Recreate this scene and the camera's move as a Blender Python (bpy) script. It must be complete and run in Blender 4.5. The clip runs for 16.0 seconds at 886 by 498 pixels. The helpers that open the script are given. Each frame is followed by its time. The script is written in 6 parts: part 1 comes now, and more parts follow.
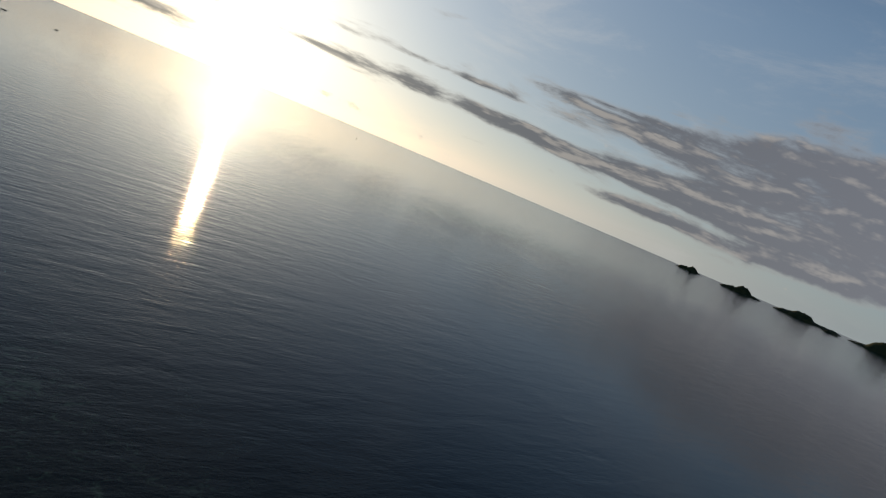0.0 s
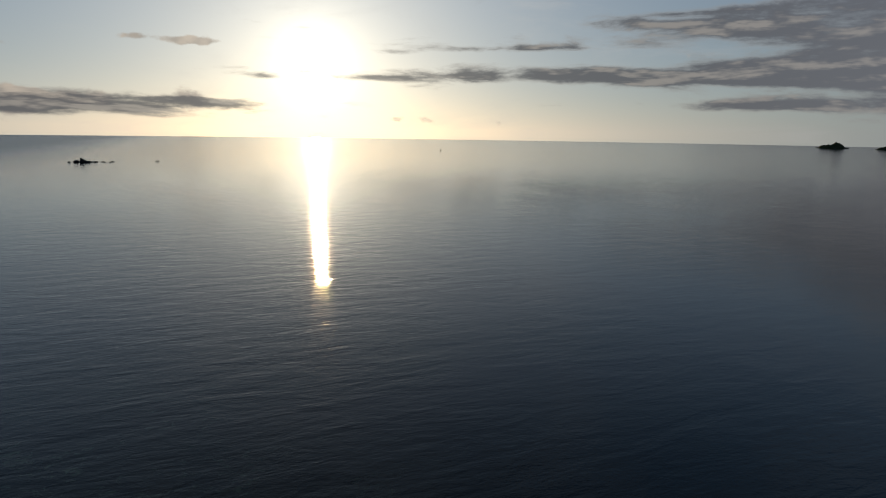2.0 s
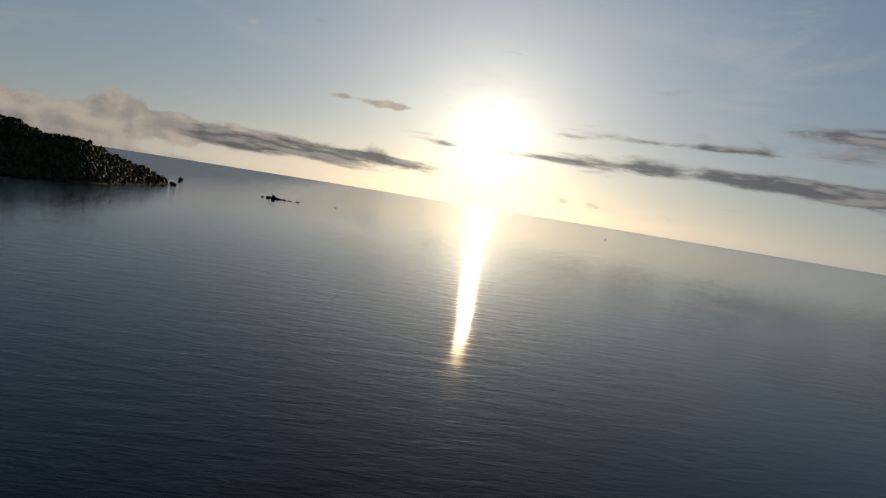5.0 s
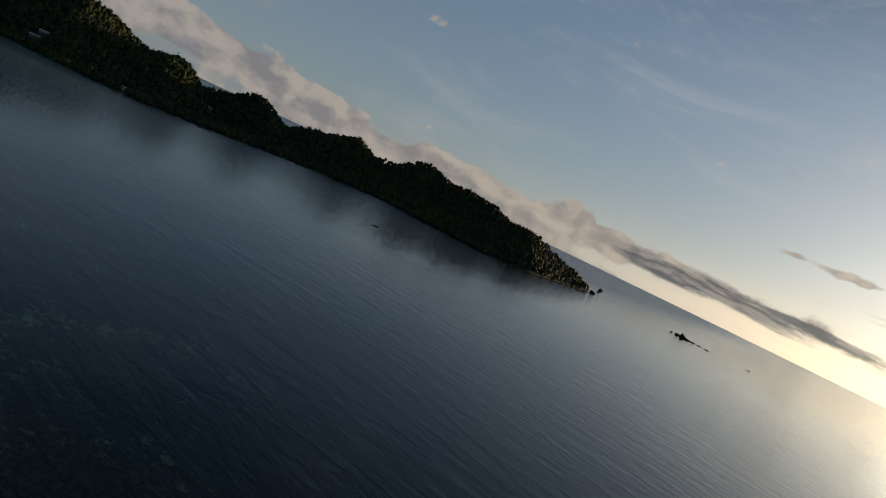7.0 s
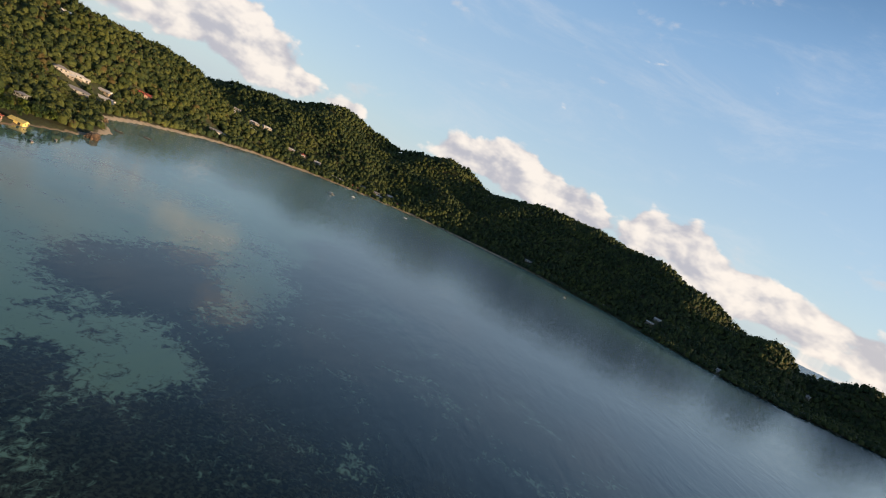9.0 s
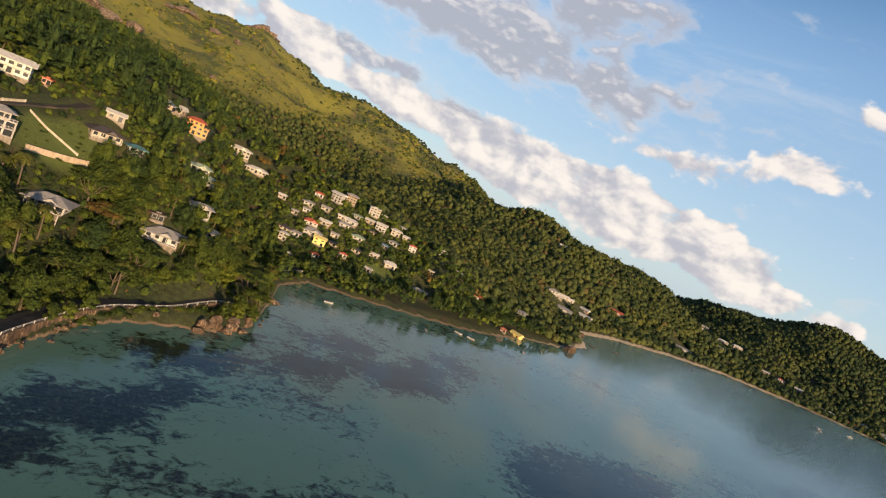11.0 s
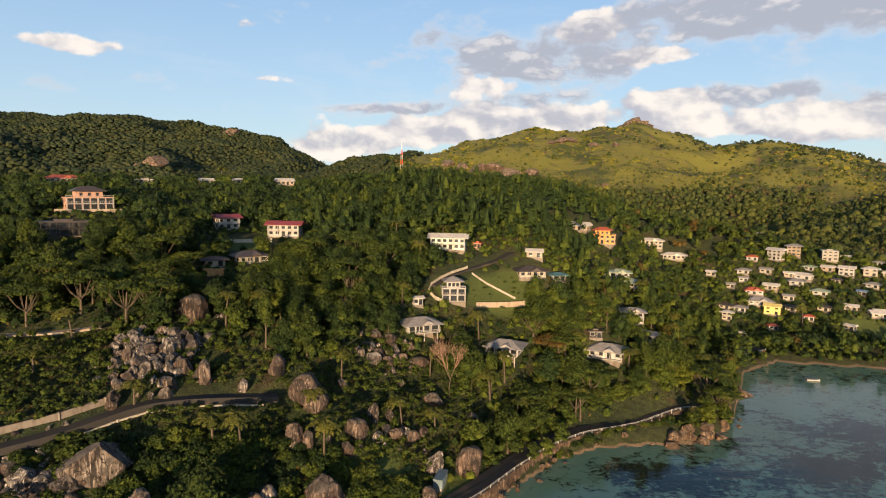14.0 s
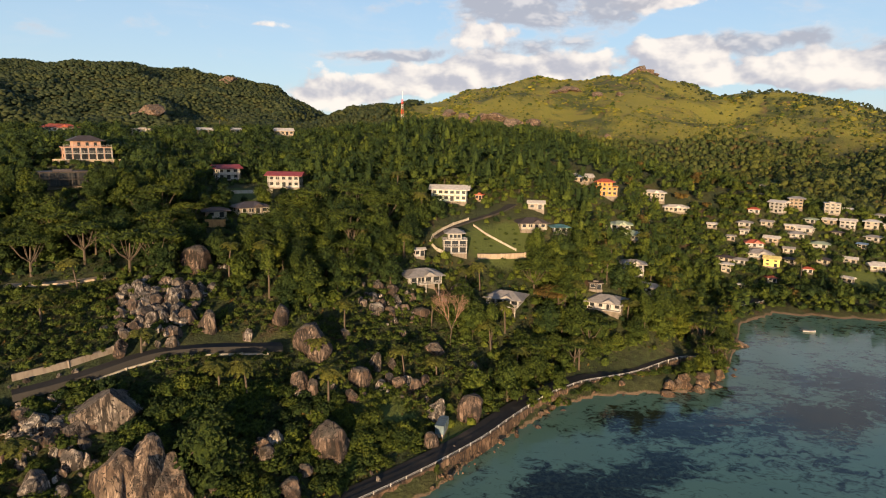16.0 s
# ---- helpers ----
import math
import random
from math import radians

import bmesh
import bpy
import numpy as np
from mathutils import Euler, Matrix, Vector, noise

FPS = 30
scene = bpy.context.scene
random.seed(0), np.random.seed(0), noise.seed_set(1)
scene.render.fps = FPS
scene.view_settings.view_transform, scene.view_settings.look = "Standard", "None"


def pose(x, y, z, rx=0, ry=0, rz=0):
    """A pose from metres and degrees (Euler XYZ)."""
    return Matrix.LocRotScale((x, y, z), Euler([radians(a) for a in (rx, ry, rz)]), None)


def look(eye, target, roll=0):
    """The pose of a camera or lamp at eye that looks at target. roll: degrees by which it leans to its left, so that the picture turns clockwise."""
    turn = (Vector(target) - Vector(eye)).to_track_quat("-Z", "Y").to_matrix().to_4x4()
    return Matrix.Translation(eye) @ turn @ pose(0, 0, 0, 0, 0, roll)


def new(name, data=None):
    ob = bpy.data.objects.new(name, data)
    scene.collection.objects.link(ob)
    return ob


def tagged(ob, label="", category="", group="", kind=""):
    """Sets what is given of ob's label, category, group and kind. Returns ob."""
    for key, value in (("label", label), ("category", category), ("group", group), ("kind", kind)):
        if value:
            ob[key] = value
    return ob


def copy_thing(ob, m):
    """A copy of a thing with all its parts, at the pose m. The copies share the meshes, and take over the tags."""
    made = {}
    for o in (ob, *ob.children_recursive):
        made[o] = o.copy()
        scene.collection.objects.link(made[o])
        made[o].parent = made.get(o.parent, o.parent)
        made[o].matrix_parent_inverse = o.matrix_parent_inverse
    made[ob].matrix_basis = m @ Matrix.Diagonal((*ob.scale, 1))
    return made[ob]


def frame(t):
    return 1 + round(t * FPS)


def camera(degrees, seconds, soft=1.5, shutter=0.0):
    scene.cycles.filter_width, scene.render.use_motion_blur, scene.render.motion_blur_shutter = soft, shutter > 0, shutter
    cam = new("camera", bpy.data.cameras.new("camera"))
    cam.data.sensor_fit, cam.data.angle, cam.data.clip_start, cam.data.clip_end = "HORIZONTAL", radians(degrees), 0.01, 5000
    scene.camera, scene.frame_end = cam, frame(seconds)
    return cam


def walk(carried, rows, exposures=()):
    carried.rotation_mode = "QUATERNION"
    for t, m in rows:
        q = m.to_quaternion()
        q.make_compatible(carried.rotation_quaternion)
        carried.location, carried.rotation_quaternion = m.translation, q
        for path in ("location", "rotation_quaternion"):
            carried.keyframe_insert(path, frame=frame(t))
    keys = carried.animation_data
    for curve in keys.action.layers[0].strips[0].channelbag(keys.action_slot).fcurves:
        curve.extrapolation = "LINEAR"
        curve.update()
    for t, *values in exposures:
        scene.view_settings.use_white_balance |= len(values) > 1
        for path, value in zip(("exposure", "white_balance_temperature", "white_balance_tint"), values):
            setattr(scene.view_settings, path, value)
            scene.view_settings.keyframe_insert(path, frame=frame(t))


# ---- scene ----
# The camera: a small drone over a bay, scale set by house widths and storeys
cam = camera(73.7, 16.0, soft=1.1)
walk(cam, [
    (0, pose(-15.95, 70.60, 76.43, 81.183, -22.755, 151.256)),
    (0.5, pose(-16.90, 65.34, 78.50, 81.084, -14.787, 158.529)),
    (1, pose(-17.70, 60.03, 80.11, 81.166, -2.318, 158.841)),
    (1.5, pose(-19.25, 54.47, 80.79, 79.419, -0.907, 159.075)),
    (2, pose(-21.03, 48.57, 81.17, 78.859, -0.812, 159.208)),
    (2.5, pose(-22.54, 42.29, 81.27, 81.953, -0.718, 159.453)),
    (3, pose(-23.20, 35.62, 80.70, 84.805, -0.728, 159.596)),
    (3.2, pose(-23.32, 32.77, 80.54, 84.807, -0.734, 159.607)),
    (5.3, pose(-21.22, -2.95, 83.43, 84.453, -10.597, 178.790)),
    (5.5, pose(-20.52, -5.36, 83.30, 84.406, -11.319, -178.672)),
    (6, pose(-18.66, -10.61, 82.77, 84.281, -15.609, -170.493)),
    (6.5, pose(-15.97, -14.50, 82.59, 84.072, -23.562, -158.140)),
    (7, pose(-14.52, -17.51, 82.46, 83.893, -25.514, -143.611)),
    (7.5, pose(-13.79, -19.31, 82.43, 83.769, -25.585, -129.095)),
    (8, pose(-13.16, -19.59, 82.12, 83.754, -25.476, -114.569)),
    (8.5, pose(-12.91, -18.94, 82.28, 83.819, -25.409, -99.998)),
    (9, pose(-13.34, -18.30, 82.21, 83.900, -25.370, -85.326)),
    (9.5, pose(-11.91, -18.41, 83.44, 83.924, -25.358, -70.748)),
    (9.7, pose(-11.75, -18.02, 83.89, 83.942, -25.486, -64.895)),
    (11.8, pose(-1.53, -10.58, 83.94, 83.890, -24.441, -20.592)),
    (12, pose(-1.08, -9.39, 83.83, 83.843, -25.202, -14.689)),
    (12.5, pose(-0.66, -7.18, 84.24, 83.681, -24.869, -1.150)),
    (13, pose(-0.34, -4.44, 84.45, 83.955, -4.378, -0.321)),
    (13.5, pose(-0.03, -1.64, 84.22, 84.042, -0.858, -0.311)),
    (14, pose(0.00, 0.00, 84.00, 84.050, -0.712, -0.257)),
    (14.5, pose(-0.06, 0.48, 84.01, 83.078, -0.763, -0.239)),
    (15, pose(-0.11, 0.39, 84.04, 81.826, -0.806, -0.211)),
    (15.5, pose(-0.27, 0.28, 84.14, 80.577, -0.836, -0.203)),
    (16, pose(-0.45, 0.00, 84.13, 79.332, -0.877, -0.198)),
], exposures=[(0, 0.0), (1.2, -0.3), (3, -0.3), (6, -0.4), (7, -0.3), (7.5, 0.33), (8, 0.78), (9, 1.18), (9.6, 1.27), (12, 1.15), (12.8, 1.25), (16, 1.25)])


# ---- sun, sky and clouds ----
SUN_AZ, SUN_EL = -171.1, 6.0   # degrees clockwise from +y, degrees up
sun_dir = Vector((math.sin(radians(SUN_AZ)) * math.cos(radians(SUN_EL)), math.cos(radians(SUN_AZ)) * math.cos(radians(SUN_EL)), math.sin(radians(SUN_EL))))
sun = new("sun", bpy.data.lights.new("sun", "SUN"))
sun.data.energy, sun.data.angle, sun.data.color = 3.8, radians(0.53), (1.0, 0.66, 0.36)
sun.matrix_world = look((0, 0, 300), Vector((0, 0, 300)) - sun_dir)


class Nodes:
    """Short hand for building a node tree."""

    def __init__(self, tree):
        self.tree = tree
        tree.nodes.clear()

    def add(self, kind, **props):
        n = self.tree.nodes.new("ShaderNode" + kind)
        for k, v in props.items():
            setattr(n, k, v)
        return n

    def put(self, socket, value):
        if isinstance(value, bpy.types.NodeSocket):
            self.tree.links.new(value, socket)
        elif value is not None:
            socket.default_value = value

    def math(self, op, a, b=None, c=None):
        n = self.add("Math", operation=op)
        for s, v in zip(n.inputs, (a, b, c)):
            self.put(s, v)
        return n.outputs[0]

    def total(self, items):
        out = items[0]
        for i in items[1:]:
            out = self.math("ADD", out, i)
        return out

    def ramp(self, v, a, b, lo=0.0, hi=1.0, smooth=True):
        n = self.add("MapRange", interpolation_type="SMOOTHSTEP" if smooth else "LINEAR")
        for s, val in zip(n.inputs, (v, a, b, lo, hi)):
            self.put(s, val)
        return n.outputs[0]

    def mix(self, f, a, b, how="MIX"):
        n = self.add("Mix", data_type="RGBA", blend_type=how)
        self.put(n.inputs[0], f)
        for s, v in ((n.inputs[6], a), (n.inputs[7], b)):
            self.put(s, (*v, 1) if isinstance(v, tuple) and len(v) == 3 else v)
        return n.outputs[2]

    def vec(self, x, y, z=0.0):
        n = self.add("CombineXYZ")
        for s, v in zip(n.inputs, (x, y, z)):
            self.put(s, v)
        return n.outputs[0]

    def noise(self, v, scale, detail=4, rough=0.55, warp=0.0):
        n = self.add("TexNoise")
        for s, val in (("Vector", v), ("Scale", scale), ("Detail", detail), ("Roughness", rough), ("Distortion", warp)):
            self.put(n.inputs[s], val)
        return n.outputs[0]

    def scaled(self, v, x, y, z):
        n = self.add("VectorMath", operation="MULTIPLY")
        self.put(n.inputs[0], v)
        n.inputs[1].default_value = (x, y, z)
        return n.outputs[0]


# banks of cloud: (azimuth, elevation, half width, half height, amount), degrees; azimuths run from -90 to 270
GREY_BANKS = [(213, 5.2, 22, 0.75, 1.25), (236, 5.3, 14, 1.2, 1.3), (232, 9.3, 14, 1.2, 1.25), (220, 9.8, 7, 0.6, 1.0), (243, 8, 12, 5, 1.3), (230, 2.6, 14, 0.55, 1.0),
              (206, 7.6, 9, 0.32, 0.75), (196.5, 7.2, 2.5, 0.3, 0.8), (184.2, 4.75, 1.5, 0.3, 0.8), (195, 4.9, 3, 0.25, 0.8),
              (167, 1.8, 12, 0.95, 1.2), (178, 2.3, 6, 0.5, 0.95), (250, 8, 12, 4, 1.2),
              (-5, 7.3, 8, 0.6, 1.15), (5, 8.2, 7, 0.9, 1.1), (4, 12.4, 6, 1.9, 1.2), (12, 11.2, 6, 1.6, 1.2), (26, 14.5, 13, 1.6, 1.3), (33, 15, 10, 2.8, 1.25),
              (40, 20, 13, 3.3, 1.25), (29.2, 8.35, 5.5, 0.75, 1.15), (35.5, 7.2, 8, 0.6, 0.9), (51, 14, 9, 1.8, 1.0), (20, 20, 12, 2.2, 0.9)]
WHITE_BANKS = [(56, 3.0, 14, 2.2, 0.7), (93, 2.4, 8, 1.8, 0.6), (116, 1.8, 12, 1.8, 0.7), (146, 0.8, 16, 1.4, 0.7), (20, 6.5, 22, 1.6, 0.5), (13.8, 14.2, 3.2, 1.5, 1.25), (5.5, 9.5, 3.6, 1.0, 1.2), (20, 11.8, 6, 0.7, 1.1), (20.5, 8.1, 4.5, 1.1, 1.15), (6, 6.2, 9, 1.0, 1.2), (-2, 4.8, 8, 1.0, 1.15), (-10, 3.6, 5, 1.0, 1.1),
               (27, 5.9, 9, 0.9, 1.05), (40, 5.6, 10, 1.6, 1.15), (44, 3.6, 6, 1.6, 1.1), (50, 5.5, 6, 1.9, 1.2), (57, 4.8, 5, 2.3, 1.3), (63, 5.0, 3.5, 2.3, 1.3), (68, 3.0, 3, 1.4, 1.15), (74.4, 2.6, 1.5, 0.8, 1.0),
               (86.5, 3.6, 3, 1.4, 1.2), (90, 5.0, 2.2, 1.7, 1.3), (95, 4.2, 3, 1.6, 1.3), (99, 2.9, 2.2, 1.4, 1.15), (104.6, 4.4, 2.2, 1.9, 1.3), (108.5, 4.7, 2.2, 1.8, 1.3), (112, 3.0, 2.6, 1.5, 1.25),
               (115.5, 3.9, 2.2, 1.4, 1.25), (119.5, 2.7, 3.2, 1.3, 1.2), (125, 1.9, 5, 1.3, 1.2), (131, 1.7, 4, 1.3, 1.15), (137, 0.9, 5, 0.9, 1.0), (142, 1.6, 2.5, 1.2, 1.15), (147.5, 1.5, 2.4, 1.3, 1.2), (152, 1.1, 3, 0.9, 1.1),
               (156, 2.4, 2.2, 1.7, 1.25), (160.5, 1.8, 3, 1.1, 1.1), (171, 2.3, 11, 0.9, 0.95), (200, 1.2, 9, 0.6, 0.75), (201.9, 12.95, 1.3, 0.45, 1.0), (136.4, 13.5, 1.8, 0.8, 0.9), (67, 13.6, 6, 1.5, 1.0),
               (56, 10.6, 7, 1.0, 0.85), (72, 18.5, 4, 1.0, 0.75), (-16, 9.6, 2.5, 0.4, 0.75), (-32, 11, 5, 0.6, 0.7), (-17, 14, 2, 0.4, 0.7), (177, 7.4, 6, 0.35, 0.75), (165, 6.2, 3, 0.35, 0.8)]


def build_sky():
    world = bpy.data.worlds.new("sky")
    scene.world = world
    world.use_nodes = True
    n = Nodes(world.node_tree)
    coord = n.add("TexCoord").outputs["Generated"]
    xyz = n.add("SeparateXYZ")
    n.put(xyz.inputs[0], coord)
    x, y, z = xyz.outputs
    up = n.math("MAXIMUM", n.math("ABSOLUTE", z), 0.004)
    sky = n.add("TexSky", sky_type="NISHITA", sun_disc=False, sun_elevation=radians(SUN_EL), sun_rotation=radians(SUN_AZ),
                air_density=1.0, dust_density=0.6, ozone_density=1.6, altitude=60)
    n.put(sky.inputs[0], n.vec(x, y, up))
    az = n.math("MULTIPLY", n.math("ARCTAN2", x, y), 180 / math.pi)
    az = n.math("SUBTRACT", n.math("FLOORED_MODULO", n.math("ADD", az, 90.0), 360.0), 90.0)
    el = n.math("MULTIPLY", n.math("ARCSINE", n.math("MINIMUM", up, 1.0)), 180 / math.pi)

    def banks(rows):
        out = []
        for a, e, ra, re, amount in rows:
            ra, re = ra * 1.12, re * 1.15
            da = n.math("DIVIDE", n.math("SUBTRACT", az, a), ra)
            de = n.math("DIVIDE", n.math("SUBTRACT", el, e), re)
            q = n.math("ADD", n.math("MULTIPLY", da, da), n.math("MULTIPLY", de, de))
            out.append(n.math("MULTIPLY", n.math("EXPONENT", n.math("MULTIPLY", q, -1.0)), amount))
        return n.math("MINIMUM", n.total(out), 1.3)

    # the aureole of the low sun
    dot = n.add("VectorMath", operation="DOT_PRODUCT")
    n.put(dot.inputs[0], coord)
    dot.inputs[1].default_value = sun_dir
    off = n.math("MULTIPLY", n.math("ARCCOSINE", n.math("MINIMUM", dot.outputs["Value"], 1.0)), 180 / math.pi)
    near = n.math("ADD", n.math("MULTIPLY", n.math("EXPONENT", n.math("MULTIPLY", n.math("MULTIPLY", off, off), -1 / 6.0)), 6.0), n.math("MULTIPLY", n.math("EXPONENT", n.math("MULTIPLY", off, -1 / 2.6)), 6.5))
    wide = n.math("MULTIPLY", n.math("EXPONENT", n.math("MULTIPLY", off, -1 / 7.5)), 6.0)
    vast = n.math("MULTIPLY", n.math("EXPONENT", n.math("MULTIPLY", off, -1 / 19.0)), 4.1)
    glow = n.mix(1.0, n.mix(1.0, n.mix(1.0, (1.0, 0.92, 0.74), n.vec(near, near, near), "MULTIPLY"), n.mix(1.0, (1.0, 0.87, 0.62), n.vec(wide, wide, wide), "MULTIPLY"), "ADD"),
                 n.mix(1.0, (1.01, 1.0, 0.92), n.vec(vast, vast, vast), "MULTIPLY"), "ADD")
    # clear air: pale at the horizon, blue above, laid over the sky texture
    air = n.mix(n.ramp(el, 0.0, 32.0, smooth=False), (2.0, 2.5, 2.85), (0.46, 1.22, 2.4))
    air = n.mix(n.ramp(el, 19.0, 40.0), air, (0.05, 0.15, 0.38))
    base = n.mix(1.0, n.mix(1.0, sky.outputs[0], (SKY_GAIN * 0.9, SKY_GAIN, SKY_GAIN * 1.25), "MULTIPLY"), n.mix(1.0, air, glow, "ADD"), "ADD")
    # warm veil on the horizon under the sun
    sunward = n.ramp(off, 8.0, 85.0, 1.0, 0.0)
    veil = n.math("MULTIPLY", n.math("EXPONENT", n.math("MULTIPLY", el, -1 / 3.0)), n.ramp(off, 2.0, 60.0, 3.4, 0.0))
    base = n.mix(1.0, base, n.mix(1.0, (1.0, 0.84, 0.58), n.vec(veil, veil, veil), "MULTIPLY"), "ADD")
    # grey banks, seen against the light: long streaks with ragged tops
    def streak(rise, detail):
        up_el = n.math("ADD", el, rise)
        long = n.noise(n.vec(n.math("MULTIPLY", az, 0.11), n.math("MULTIPLY", up_el, 0.55), 3.0), 1.0, detail, 0.60, 0.25)
        heap = n.noise(n.vec(n.math("MULTIPLY", az, 0.17), n.math("MULTIPLY", up_el, 0.30), 5.0), 1.0, detail, 0.55, 0.15)
        return n.math("ADD", n.math("MULTIPLY", long, sunward), n.math("MULTIPLY", heap, n.math("SUBTRACT", 1.0, sunward)))

    lump, lump_lo, above = streak(0.0, 9), streak(0.0, 4), streak(0.5, 4)
    grey = n.math("ADD", n.math("MULTIPLY", banks(GREY_BANKS), 0.46), n.math("MULTIPLY_ADD", lump, 1.7, -1.10))
    grey_a = n.ramp(grey, -0.06, 0.30)
    rim = n.ramp(n.math("SUBTRACT", lump_lo, above), 0.0, 0.12)
    thick = n.ramp(grey, 0.02, 0.26)
    edge_col = n.mix(sunward, (4.3, 4.0, 3.8), (4.8, 4.3, 3.7))
    core_col = n.mix(sunward, (2.0, 2.05, 2.35), (0.75, 0.80, 0.92))
    grey_col = n.mix(n.math("MULTIPLY", n.math("MAXIMUM", n.math("MULTIPLY", rim, 0.9), n.math("SUBTRACT", 1.0, thick)), 0.6), core_col, edge_col)

    # heaped white banks over the land
    def billow(da, de, detail):
        v = n.vec(n.math("MULTIPLY", n.math("ADD", az, da), 0.21), n.math("MULTIPLY", n.math("ADD", el, de), 0.30), 9.0)
        return n.math("MULTIPLY_ADD", n.noise(v, 1.0, detail, 0.53, 0.12), 1.5, -0.25)

    puff, puff_lo, puff_up = billow(0.0, 0.0, 10), billow(0.0, 0.0, 4), billow(0.7, 0.8, 4)
    white = n.math("ADD", n.math("MULTIPLY", banks(WHITE_BANKS), 0.46), n.math("SUBTRACT", puff, 0.78))
    white_a = n.ramp(white, -0.02, 0.14)
    lit = n.ramp(n.math("SUBTRACT", puff_lo, puff_up), -0.22, 0.20)
    white_col = n.mix(lit, n.mix(sunward, (2.3, 2.25, 2.5), (3.3, 2.9, 2.5)), n.mix(sunward, (4.5, 4.05, 3.65), (5.6, 4.7, 3.8)))
    # thin high streaks
    thin = n.noise(n.vec(n.math("MULTIPLY", az, 0.06), n.math("MULTIPLY", el, 0.20), 21.0), 1.0, 10, 0.68, 0.45)
    thin_a = n.math("MULTIPLY", n.ramp(thin, 0.47, 0.76), 0.30)
    c = n.mix(thin_a, base, n.mix(sunward, (3.2, 3.3, 3.5), (7.0, 6.8, 6.4)))
    c = n.mix(n.math("MULTIPLY", white_a, 0.92), c, n.mix(1.0, white_col, n.mix(1.0, glow, (0.35, 0.35, 0.35), "MULTIPLY"), "ADD"))
    c = n.mix(n.math("MULTIPLY", grey_a, 0.92), c, n.mix(1.0, grey_col, n.mix(1.0, glow, (0.30, 0.30, 0.30), "MULTIPLY"), "ADD"))
    bg = n.add("Background")
    n.put(bg.inputs[0], c)
    bg.inputs[1].default_value = SKY_STRENGTH
    out = n.add("OutputWorld")
    n.put(out.inputs[0], bg.outputs[0])


SKY_GAIN, SKY_STRENGTH = 0.22, 0.10
build_sky()


# ---- materials ----
def material(name, paint):
    """A node material; paint(n, bsdf, p) wires it, with p the place in metres."""
    m = bpy.data.materials.new(name)
    m.use_nodes = True
    n = Nodes(m.node_tree)
    b, out = n.add("BsdfPrincipled"), n.add("OutputMaterial")
    n.put(out.inputs[0], b.outputs[0])
    paint(n, b, n.add("NewGeometry").outputs["Position"])
    return m


def bumped(n, b, h, strength, distance):
    k = n.add("Bump")
    n.put(k.inputs["Height"], h)
    k.inputs["Strength"].default_value, k.inputs["Distance"].default_value = strength, distance
    n.put(b.inputs["Normal"], k.outputs[0])


def attribute(n, name):
    return n.add("Attribute", attribute_name=name).outputs["Fac"]


